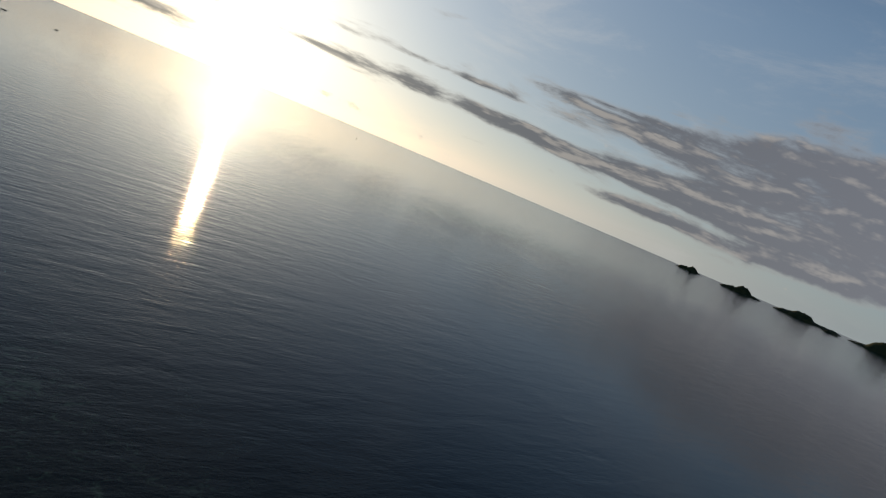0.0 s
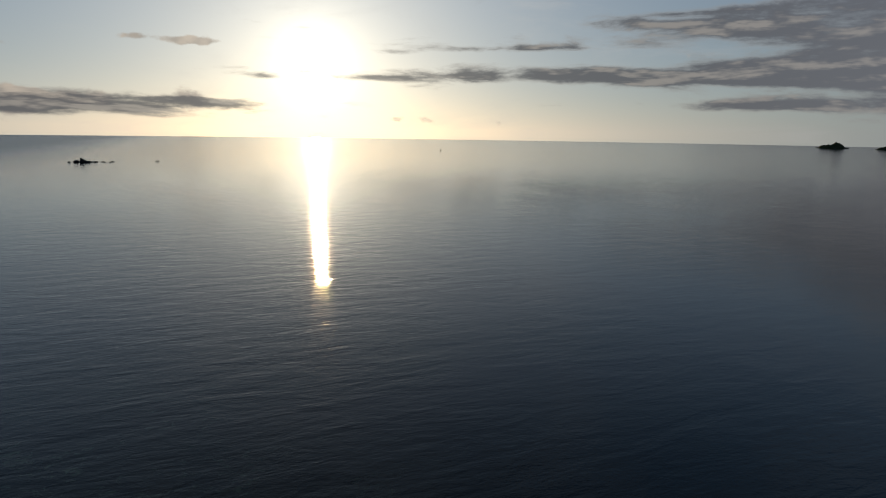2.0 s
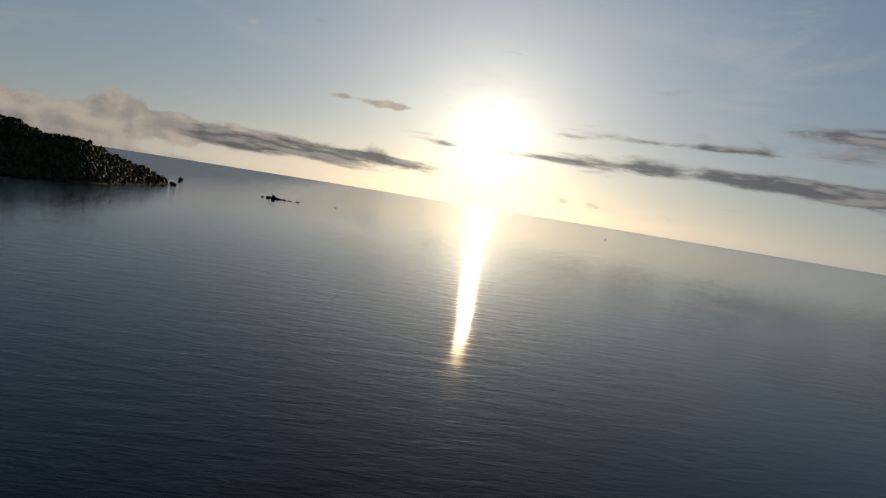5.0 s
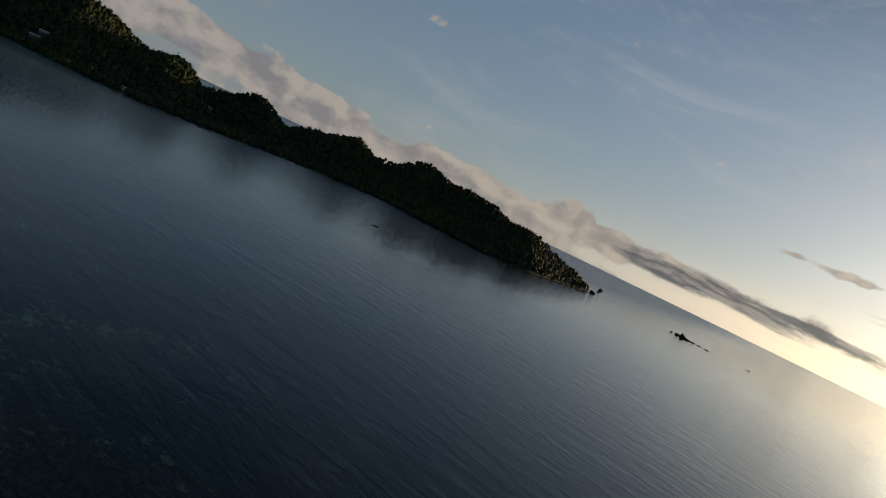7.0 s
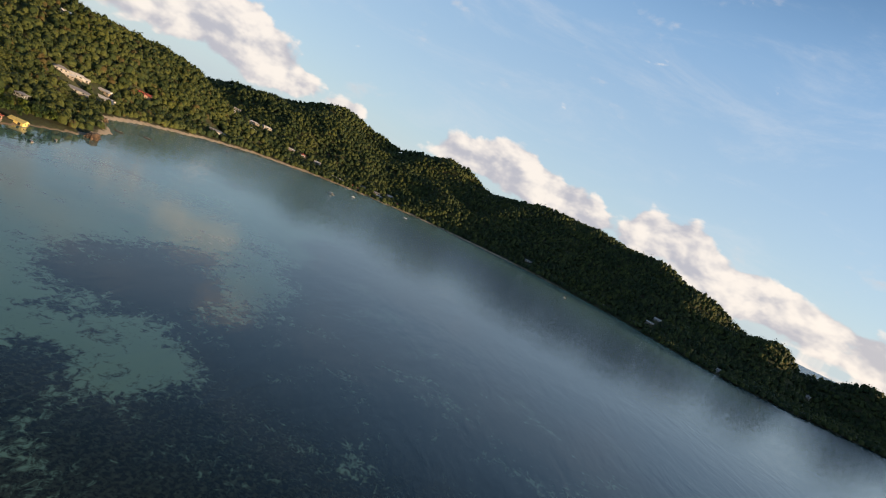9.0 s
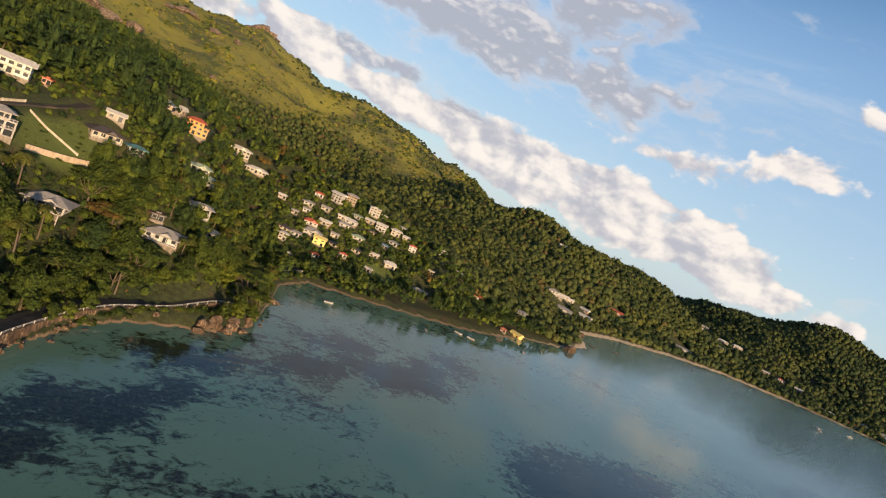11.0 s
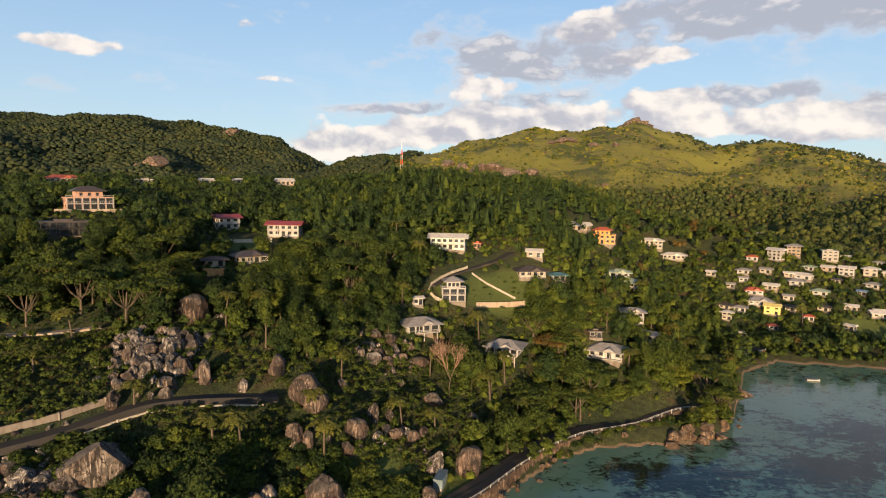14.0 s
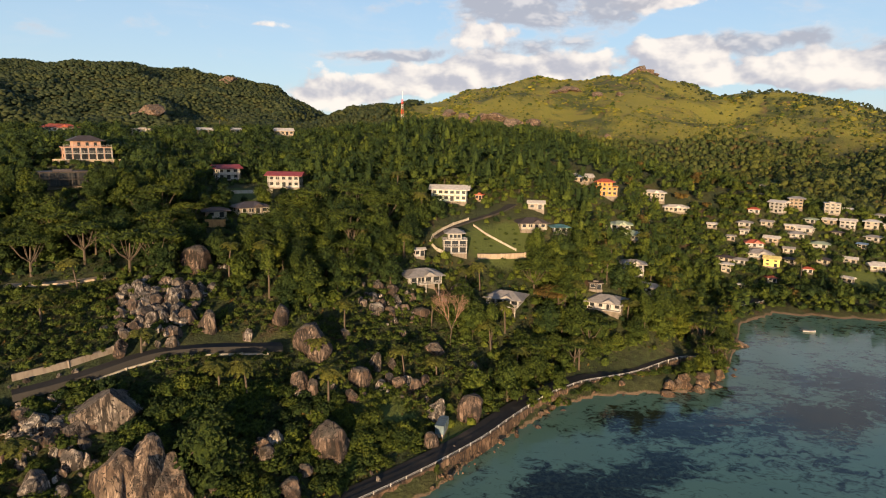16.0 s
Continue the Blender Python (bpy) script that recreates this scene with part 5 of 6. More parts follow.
def wall_along(pts, tall, thick, mat, label, foot=1.0):
    """A free-standing wall: panels between short piers."""
    root = tagged(new("garden_wall"), label, "wall")
    root.matrix_basis = pose(pts[0][0], pts[0][1], ground_z(*pts[0]))
    inv = root.matrix_basis.inverted()
    for a, b in zip(pts, pts[1:]):
        za, zb = ground_z(*a), ground_z(*b)
        n = Vector((a[1] - b[1], b[0] - a[0])).normalized() * thick / 2
        vs = [inv @ Vector((p[0] + s * n.x, p[1] + s * n.y, z + h)) for p, z in ((a, za), (b, zb)) for s in (-1, 1) for h in (-foot, tall)]
        part("panel", (vs, [(0, 1, 3, 2), (4, 6, 7, 5), (0, 4, 5, 1), (2, 3, 7, 6), (1, 5, 7, 3), (0, 2, 6, 4)]), mat, root)
        q = inv @ Vector((b[0], b[1], zb))
        part("pier", boxes([(q.x - thick * 0.8, q.x + thick * 0.8, q.y - thick * 0.8, q.y + thick * 0.8, q.z - foot, q.z + tall + 0.12)]), mat, root)
    return root


wall_along(WALLC, 1.3, 0.3, CREAM, "pale curved garden wall round the villa")
wall_along(DIAG, 0.8, 0.3, CREAM, "low white wall down the grass slope")
wall_along(RETAIN, 2.0, 0.5, BEIGE, "beige retaining wall below the garden", 2.0)
wall_along(TERR, 2.4, 0.6, BEIGE, "long stone retaining wall under the villa", 3.0)
wall_along(TERR2, 2.0, 0.4, BEIGE, "concrete boundary wall on the ridge", 2.0)
wall_along(TERR3, 1.4, 0.4, CREAM, "cream terrace wall below the white houses", 2.0)
wall_along(TERR4, 2.6, 0.5, ORANGE_WALL, "ochre retaining wall of the terrace", 3.0)
wall_along(TERR5, 1.6, 0.4, BEIGE, "beige terrace wall among the trees", 2.0)
side = [(p[0][0] - 1.5, p[0][1] + 2.6) for p in UP_LINE]
wall_along(side[:9:4], 1.5, 0.4, RUBBLE, "long low stone wall beside the lane", 1.5)
low = [(p[0][0] + 1.4, p[0][1] - 2.4) for p in UP_LINE]
wall_along(low[6:-2:3], 0.35, 0.35, CREAM, "low pale kerb wall at the lane", 1.5)

rail = tagged(new("guard_rail"), "pale steel guard rail along the shore road", "guard rail")
seaward = []
for i in range(len(ROAD_LINE)):
    (x, y), z = ROAD_LINE[i]
    (x2, y2), _ = ROAD_LINE[min(i + 1, len(ROAD_LINE) - 1)]
    (x1, y1), _ = ROAD_LINE[max(i - 1, 0)]
    t = Vector((x2 - x1, y2 - y1)).normalized()
    seaward.append((x + t.y * 3.15, y - t.x * 3.15, z + 0.3))
part("rail", joined([tube([(p[0], p[1], p[2] + 0.75) for p in seaward], [0.06] * len(seaward), 6), tube([(p[0], p[1], p[2] + 0.42) for p in seaward], [0.045] * len(seaward), 6)]), STEEL, rail)
for p in seaward[::2]:
    part("post", boxes([(p[0] - 0.09, p[0] + 0.09, p[1] - 0.09, p[1] + 0.09, p[2] - 1.2, p[2] + 0.85)]), STEEL, rail)

# the embankment wall between road and rocks
bank = tagged(new("sea_wall"), "rough brown stone sea wall under the road", "sea wall")
for a, b in zip(seaward[::2], seaward[2::2]):
    n = Vector((b[1] - a[1], a[0] - b[0])).normalized()
    vs = [Vector((p[0] + n.x * o, p[1] + n.y * o, z)) for p in (a, b) for o, z in ((-0.25, a[2] - 0.05), (0.35, a[2] - 0.05), (0.9, -1.2), (-0.25, -1.2))]
    part("block", (vs, [(0, 1, 5, 4), (1, 2, 6, 5), (2, 3, 7, 6), (3, 0, 4, 7), (0, 3, 2, 1), (4, 5, 6, 7)]), SHORE_STONE, bank)


# ---- boulders ----
ROCK_SPOTS = []
RB = random.Random(21)
STONES = {2: [], 3: [], 4: [], 5: []}
for level in STONES:
    for i in range(8):
        bm = fractured(min(level, 4), RB, level == 4)
        me = bpy.data.meshes.new("boulder")
        bm.to_mesh(me)
        bm.free()
        me.polygons.foreach_set("use_smooth", np.full(len(me.polygons), level == 4))
        STONES[level].append(me)


def boulder(x, y, wide, tall, mat, label, group, sink=0.25, z=None, name="boulder", tilt=12):
    """A stone on the ground; place and size in units of the plan."""
    x, y, wide, tall = x * U, y * U, wide * U * 0.88, tall * U * 0.88
    k = 4 if wide > 4.4 else 3 if wide > 1.4 else 2
    if k == 4 and mat is not GRANITE:
        k = 5
    base = STONES[k][RB.randrange(8)]
    fit = 0.80 if k == 4 else 1.0
    key = base.name + mat.name
    me = bpy.data.meshes.get(key)
    if me is None:
        me = base.copy()
        me.name = key
        me.materials.append(mat)
    ob = new(name, me)
    zz = (ground_z(x, y) if z is None else z) + tall * (0.5 - sink)
    ob.matrix_basis = pose(x, y, zz, RB.uniform(-tilt, tilt), RB.uniform(-tilt, tilt), RB.uniform(0, 360)) @ Matrix.Diagonal((wide * fit * RB.uniform(0.9, 1.1), wide * fit * RB.uniform(0.75, 1.05), tall * fit * 1.1, 1))
    ROCK_SPOTS.append((x, y, wide))
    return tagged(ob, label, "boulder", group)


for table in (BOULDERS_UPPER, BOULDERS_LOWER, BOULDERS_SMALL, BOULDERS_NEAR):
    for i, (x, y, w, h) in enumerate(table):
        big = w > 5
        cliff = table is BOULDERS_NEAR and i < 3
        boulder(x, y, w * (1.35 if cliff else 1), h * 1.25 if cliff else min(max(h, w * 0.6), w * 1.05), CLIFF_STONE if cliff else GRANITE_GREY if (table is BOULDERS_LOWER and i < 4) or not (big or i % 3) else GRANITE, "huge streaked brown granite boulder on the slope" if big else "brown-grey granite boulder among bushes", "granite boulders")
for x, y, w, h in SHORE_ROCKS:
    for _ in range(3):
        s = RB.uniform(0.35, 1.05)
        boulder(x + RB.gauss(0, 1.3), y + RB.gauss(0, 1.3), w * s, h * s * RB.uniform(0.8, 1.3), SHORE_STONE, "brown shore rock at the water's edge", "shore rocks", 0.35, name="shore_rock")
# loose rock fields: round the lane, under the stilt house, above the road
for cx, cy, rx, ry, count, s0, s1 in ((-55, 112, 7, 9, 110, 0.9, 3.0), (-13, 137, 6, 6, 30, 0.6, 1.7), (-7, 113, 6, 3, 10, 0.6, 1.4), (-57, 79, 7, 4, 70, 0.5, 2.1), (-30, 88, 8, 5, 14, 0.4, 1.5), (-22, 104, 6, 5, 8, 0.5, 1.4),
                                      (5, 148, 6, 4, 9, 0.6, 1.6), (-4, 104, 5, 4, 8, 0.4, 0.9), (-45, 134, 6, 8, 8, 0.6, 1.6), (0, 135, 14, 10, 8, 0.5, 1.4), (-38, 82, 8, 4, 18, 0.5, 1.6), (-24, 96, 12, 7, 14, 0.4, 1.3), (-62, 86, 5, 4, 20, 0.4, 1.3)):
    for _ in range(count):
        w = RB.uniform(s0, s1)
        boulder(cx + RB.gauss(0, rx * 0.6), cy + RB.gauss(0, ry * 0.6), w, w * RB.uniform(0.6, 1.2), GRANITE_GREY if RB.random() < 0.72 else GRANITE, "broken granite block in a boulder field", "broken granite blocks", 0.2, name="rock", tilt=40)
for i in range(0, len(seaward) - 8):
    for _ in range(RB.choice((0, 0, 1, 2, 4))):
        p = seaward[i]
        q = seaward[i + 1]
        n = Vector((q[1] - p[1], p[0] - q[0])).normalized()
        o = RB.uniform(0.6, 3.4)
        w = 0.35 + 1.5 * RB.random() ** 2.2
        boulder((p[0] + n.x * o + RB.uniform(-1, 1)) / U, (p[1] + n.y * o + RB.uniform(-1, 1)) / U, w / U, w * 0.8 / U, SHORE_STONE, "rough brown rock along the sea wall", "rocks along the sea wall", 0.3, name="shore_rock", z=max(0.0, 1.6 - o * 0.35))
# bare rock faces high on the hills
FACES = [(9, 919, 24, 12), (34, 897, 30, 13), (58, 875, 34, 15), (78, 862, 30, 14), (98, 851, 32, 14), (130, 856, 26, 11), (186, 1011, 22, 8), (205, 1019, 26, 10), (223, 1027, 26, 9), (256, 1003, 22, 9), (284, 971, 18, 7),
         (219, 793, 11, 6), (-494, 1036, 44, 22), (-520, 1040, 30, 16), (-541, 1554, 40, 18), (-1010, 1365, 30, 16), (127, 446, 10, 5)]
SUMMIT = [(372, 1188, 30, 13), (384, 1190, 34, 17), (398, 1188, 26, 12), (362, 1192, 22, 9), (410, 1182, 18, 9), (182, 1236, 30, 14), (196, 1235, 34, 12), (210, 1233, 24, 9), (170, 1238, 20, 8)]
for x, y, w, h in FACES:
    boulder(x, y, w, h, OUTCROP, "bare reddish granite face high on the hillside", "bare rock faces", 0.50, name="outcrop")
for x, y, w, h in SUMMIT:
    boulder(x, y, w, h, OUTCROP, "bare granite knob on the crest of the grassy hill", "rocks of the summit", 0.42, name="outcrop")
# shore rocks by the point of the village, at the far point, and the islet
for x, y, w, h in ((300, 196, 8, 4), (308, 200, 6, 3), (378, 246, 5, 2.5), (90, 170, 4, 2)):
    boulder(x, y, w, h, SHORE_STONE, "brown rock at the village point", "shore rocks", 0.3, z=0, name="shore_rock")
for x, y, w, h in ((352, -1054, 12, 6), (362, -1085, 12, 4), (386, -1180, 8, 3), (410, -1260, 12, 5), (420, -1290, 15, 7), (398, -1220, 7, 2.5)):
    boulder(x, y, w, h, SEA_STONE, "dark rock off the wooded point", "rocks off the point", 0.35, z=0, name="sea_rock")
for x, y, w, h in ((197, -1129, 13, 9), (190, -1124, 17, 5), (206, -1131, 13, 4.5), (178, -1128, 13, 2.2), (166, -1130, 11, 1.6), (152, -1132, 10, 1.4), (217, -1130, 9, 2.0), (84, -1150, 10, 0.9)):
    boulder(x, y, w, h, SEA_STONE, "black rocky islet awash in the sea", "rocks of the islet", 0.35, z=0, name="sea_rock")

# ---- roadside bus body, mast and boats ----
shed = tagged(new("container"), "weathered blue-grey container parked beside the boulders", "container")
shed.matrix_basis = pose(SHED[0][0], SHED[0][1], max(ground_z(SHED[0][0] + a, SHED[0][1] + b) for a in (-1, 1) for b in (-2, 0, 2)) + 0.05, 0, 0, 76)
part("body", boxes([(-3.0, 3.0, -1.2, 1.2, 0.0, 2.4)]), BLUE_GREY, shed)
for i in range(15):
    part("rib", boxes([(-2.9 + i * 0.4, -2.75 + i * 0.4, -1.26, 1.26, 0.1, 2.3)]), BLUE_GREY, shed)
part("roof_sheet", boxes([(-3.06, 3.06, -1.27, 1.27, 2.403, 2.5)]), BLUE_GREY, shed)
part("chassis", boxes([(-2.9, 2.9, -1.0, 1.0, -1.6, -0.003)]), CONCRETE, shed)

mast = tagged(new("radio_mast"), "red and white lattice radio mast on the wooded hill", "mast")
mz = ground_z(-21 * U, 322 * U)
mast.matrix_basis = pose(-21 * U, 322 * U, mz) @ Matrix.Diagonal((1.5, 1.5, 1.5, 1))
for i in range(7):
    bm = bmesh.new()
    r0, r1, za, zb = 0.75 - 0.07 * i, 0.75 - 0.07 * (i + 1), i * 2.4, i * 2.4 + 2.397
    for sx, sy in ((-1, -1), (1, -1), (1, 1), (-1, 1)):
        q = [bm.verts.new((sx * r + dx, sy * r + dy, z)) for r, z in ((r0, za), (r1, zb)) for dx, dy in ((-0.12, -0.12), (0.12, -0.12), (0.12, 0.12), (-0.12, 0.12))]
        for f in ((0, 1, 5, 4), (1, 2, 6, 5), (2, 3, 7, 6), (3, 0, 4, 7), (3, 2, 1, 0), (4, 5, 6, 7)):
            bm.faces.new([q[j] for j in f])
    for z, r in ((za + 0.6, r0), (za + 1.6, r1)):
        for s in (-1, 1):
            box(bm, -r, r, s * r - 0.08, s * r + 0.08, z, z + 0.16)
            box(bm, s * r - 0.08, s * r + 0.08, -r, r, z + 0.2, z + 0.36)
    part("section", bm, RED_PAINT if i % 2 == 0 else WHITE, mast)
part("antenna", boxes([(-0.08, 0.08, -0.08, 0.08, 16.8, 20.5)]), STEEL, mast)


def hull(ln, wd, ht):
    bm = bmesh.new()
    rings = []
    for s, k, up in ((-0.5, 0.72, 0), (-0.2, 1.0, 0), (0.15, 0.95, 0.04), (0.38, 0.55, 0.16), (0.5, 0.04, 0.30)):
        rings.append([bm.verts.new((s * ln, y * wd * 0.5 * k, z)) for y, z in ((-1, ht + up), (-0.75, 0.05), (0, -0.25), (0.75, 0.05), (1, ht + up))])
    for a, b in zip(rings, rings[1:]):
        for i in range(4):
            bm.faces.new((a[i], a[i + 1], b[i + 1], b[i]))
        bm.faces.new((a[4], a[0], b[0], b[4]))
    bm.faces.new(rings[0][::-1])
    return bm


def boat(x, y, ln, turn, mat, cabin, label):
    root = tagged(new("boat"), label, "boat", "boats in the bay")
    root.matrix_basis = pose(x, y, 0.05, 0, 0, turn)
    part("hull", hull(ln, ln * 0.32, ln * 0.11), mat, root)
    part("bench", boxes([(-ln * 0.25, -ln * 0.18, -ln * 0.13, ln * 0.13, ln * 0.112, ln * 0.14)]), BROWN, root)
    if cabin:
        part("cabin", boxes([(-ln * 0.12, ln * 0.16, -ln * 0.11, ln * 0.11, ln * 0.113, ln * 0.28)]), WHITE, root)
        part("canopy", boxes([(-ln * 0.32, ln * 0.2, -ln * 0.13, ln * 0.13, ln * 0.283, ln * 0.30)]), WHITE, root)
    part("outboard", boxes([(-ln * 0.54, -ln * 0.49, -0.15, 0.15, 0.1, ln * 0.17)]), CHARCOAL, root)


for i, (x, y) in enumerate(BOATS):
    boat(x, y, 5.5 if i < 6 else (11 if i == 6 else 7.0), RH.uniform(0, 360), CHARCOAL if i in (8, 9, 10, 13) else WHITE, i in (6, 7, 11), "dark open boat moored in the bay" if i in (8, 9, 10, 13) else "small white motor boat moored in the bay")
boat(-702 * U, -1796 * U, 16, 70, CHARCOAL, True, "dark fishing boat far out at sea")


# ---- woods ----
RW = np.random.RandomState(3)


def clear_of(x, y, tree):
    """False where a house, road, rock or lawn stands, or would be hidden from the water."""
    ok = np.ones(x.shape, bool)
    r = np.hypot(x, y)
    for hx, hy, w, open_to in HOUSE_SPOTS:
        ln = math.hypot(hx, hy)
        for ahead in (range(0, open_to, 6) if tree and hx < 330 else (0,)):
            ok &= np.hypot(x - hx * (1 - ahead / ln), y - hy * (1 - ahead / ln)) > w * 0.45 + (2.6 if tree else 1.2)
    for hx, hy, w in ROCK_SPOTS:
        if w > 1.5:
            ln = math.hypot(hx, hy)
            for ahead in ((0, 5) if tree else (0,)):
                ok &= np.hypot(x - hx * (1 - ahead / ln), y - hy * (1 - ahead / ln)) > w * (0.5 if tree else 0.40) + (1.2 if tree else 0.0)
    for line, half in ((ROAD_LINE, 3.3), (UP_LINE, 3.4), (TRACK_LINE, 2.4), (DRIVE_LINE, 3.0)):
        d = line_distance(x, y, [p[0] for p in line])[0]
        ok &= d > half + (0.8 if tree else 0)
        if tree and line is not ROAD_LINE:
            ok &= line_distance(x, y, [(p[0][0] * (1 - 5 / math.hypot(*p[0])), p[0][1] * (1 - 5 / math.hypot(*p[0]))) for p in line])[0] > half
    if tree:
        for line in (WALLC, DIAG, RETAIN, TERR, TERR2, TERR3, TERR4, TERR5):
            for a, b in zip(line, line[1:]):
                for s in (0.0, 0.5, 1.0):
                    px, py = a[0] + (b[0] - a[0]) * s, a[1] + (b[1] - a[1]) * s
                    ln = math.hypot(px, py)
                    for ahead in (0, 5, 10, 16):
                        ok &= np.hypot(x - px * (1 - ahead / ln), y - py * (1 - ahead / ln)) > 4.2
    for lx, ly, lr in ((5, 107, 4), (-9, 106, 2.5), (16, 176, 9), (3, 173, 7), (10, 170, 5), (22, 180, 8), (-60, 190, 9), (-66, 176, 6), (170, 226, 8)):
        ok &= np.hypot(x / U - lx, y / U - ly) > lr
    return ok


def scatter(x0, x1, y0, y1, gap, fill=1.0):
    gx, gy = np.meshgrid(np.arange(x0, x1, gap), np.arange(y0, y1, gap))
    x, y = gx.ravel() + RW.uniform(-0.45, 0.45, gx.size) * gap, gy.ravel() + RW.uniform(-0.45, 0.45, gx.size) * gap
    k = RW.rand(x.size) < fill
    return x[k], y[k]


def scrubby(x, y):
    """Open boulder slope with bushes only."""
    x, y = x / U, y / U
    lower = (x > -95) & (x < 0) & (y < 122 + 0.10 * (x + 40) + 4 * relief(x, y, 12, 2)) & (x + y * 0.2 < 26)
    upper = np.hypot((x + 72) / 16, (y - 108) / 12) < 1
    mid = np.hypot((x + 6) / 16, (y - 130) / 12) < 1
    return lower | upper | mid


# garden shrubs on the grass below the villas
for _ in range(34):
    x, y = RW.uniform(9, 30) * U, RW.uniform(171, 187) * U
    if line_distance(np.array([x]), np.array([y]), DIAG)[0][0] > 1.6 and np.hypot(x - 29 * U, y - 187 * U) > 8:
        plant("bush%d" % RW.choice(3), x, y, RW.uniform(0.25, 0.6), RW.uniform(0, 360), 0.05)

# bushes over the boulder slope
x, y = scatter(-133, 31, 80, 210, 2.6, 0.84)
k = (inland(x, y) > 4.5) & scrubby(x, y) & clear_of(x, y, False) & (np.hypot(x, y) > 105) & (np.degrees(np.arctan2(x, y)) > -44) & ((np.hypot((x / U + 57) / 8, (y / U - 79) / 4.5) > 1) | (RW.rand(len(x)) < 0.2))
x, y = x[k], y[k]
order = np.argsort(np.hypot(x, y))
for i in order[:300]:
    # few pale bushes: the slope's shade is put into the leaf mix
    plant("bush%d" % RW.choice(3, p=(0.48, 0.14, 0.38)), x[i], y[i], RW.uniform(0.85, 1.9), RW.uniform(0, 360), 0.1)
MORE_BUSH = [(x[i], y[i]) for i in order[300:]]

# leafy ground cover between the bushes and rocks
x, y = scatter(-140, 130, 78, 235, 0.95, 0.8)
k = (inland(x, y) > 5.0) & (np.degrees(np.arctan2(x, y)) > -45) & clear_of(x, y, False)
k &= (scrubby(x, y) | (RW.rand(len(x)) < 0.45)) & (np.hypot(x, y) < 240)
x, y = x[k], y[k]
pos = np.stack([x, y, height(x, y) + RW.uniform(0.1, 0.7, len(x))], 1)
nrm = RW.normal(scale=0.6, size=pos.shape) + np.array([0, -0.25, 1.0])
nrm /= np.linalg.norm(nrm, axis=1)[:, None]
u = np.cross(nrm, RW.normal(size=pos.shape))
u /= np.linalg.norm(u, axis=1)[:, None]
w = np.cross(nrm, u)
q = RW.uniform(0.35, 0.85, (len(x), 1))
cover = np.stack([pos - u * q, pos - w * q * 0.55 - nrm * q * 0.2, pos + u * q, pos + w * q * 0.55 - nrm * q * 0.2], 1)
pick = RW.rand(len(x))
COVER = [(cover[pick < 0.62], FOLIAGE, "low green creepers on the slope"), (cover[(pick >= 0.62) & (pick < 0.85)], FOLIAGE_DARK, "low dark-green creepers on the slope"), (cover[pick >= 0.85], FOLIAGE_DRY, "dry brown leaves and grass on the slope")]

# trees: the nearest ones are things of their own
x, y = scatter(-462, 462, 98, 483, 6.6, 0.97)
az, r = np.degrees(np.arctan2(x, y)), np.hypot(x, y)
k = (inland(x, y) > np.where(x > 110, 2.5, 5)) & (r < 483) & (az > -47) & (az < 63) & ~scrubby(x, y) & clear_of(x, y, True)
x, y, az, r = x[k], y[k], az[k], r[k]
town = np.array(TOWN_SPOTS)
gap = np.hypot(x[:, None] - town[None, :, 0], y[:, None] - town[None, :, 1]).min(1)
order = np.argsort(r)
KINDS = ("broad0", "broad1", "broad2", "broad3", "broad4", "umbrella", "slender")
for i in order[:290]:
    # the west slope takes darker-leaved trees in place of its shade
    west = x[i] < 0
    kind = KINDS[RW.choice(7, p=(0.14, 0.12, 0.04, 0.30, 0.22, 0.13, 0.05) if west else (0.27, 0.18, 0.23, 0.09, 0.05, 0.12, 0.06))]
    edge = min(1.0, 0.72 + float(inland(np.array([x[i]]), np.array([y[i]]))[0]) / 80)
    plant(kind, x[i], y[i], (RW.uniform(0.85, 1.35) if west else RW.uniform(0.95, 1.55)) * edge, RW.uniform(0, 360), 0.2)

DOME = [(0, 0, 1)] + [(math.cos(a) * 0.78, math.sin(a) * 0.78, 0.55) for a in np.arange(6) * math.pi / 3] + [(math.cos(a + 0.5) * 0.95, math.sin(a + 0.5) * 0.95, -0.35) for a in np.arange(6) * math.pi / 3]
DOME_F = [(0, 1 + i, 1 + (i + 1) % 6) for i in range(6)] + [f for i in range(6) for f in ((1 + i, 7 + i, 1 + (i + 1) % 6), (1 + (i + 1) % 6, 7 + i, 7 + (i + 1) % 6))]


def domes(c, r, rough=0.22):
    """Many low uneven crowns as one set of vertices and faces."""
    v = np.array(DOME)[None] * r[:, None, :] * (1 + RW.uniform(-rough, rough, (len(c), 13, 1))) + c[:, None, :]
    f = np.array(DOME_F)[None] + (np.arange(len(c)) * 13)[:, None, None]
    return v.reshape(-1, 3), f.reshape(-1, 3)


def stuff(name, label, category, mat, tris, quads=None):
    v, f = tris
    faces = f.tolist()
    if quads is not None:
        faces += (quads[1] + len(v)).tolist()
        v = np.concatenate([v, quads[0]])
    me = bpy.data.meshes.new(name)
    me.from_pydata(v.tolist(), [], faces)
    me.materials.append(mat)
    me.polygons.foreach_set("use_smooth", np.full(len(me.polygons), name == "far_wood"))
    return tagged(new(name, me), label, category, kind="stuff")


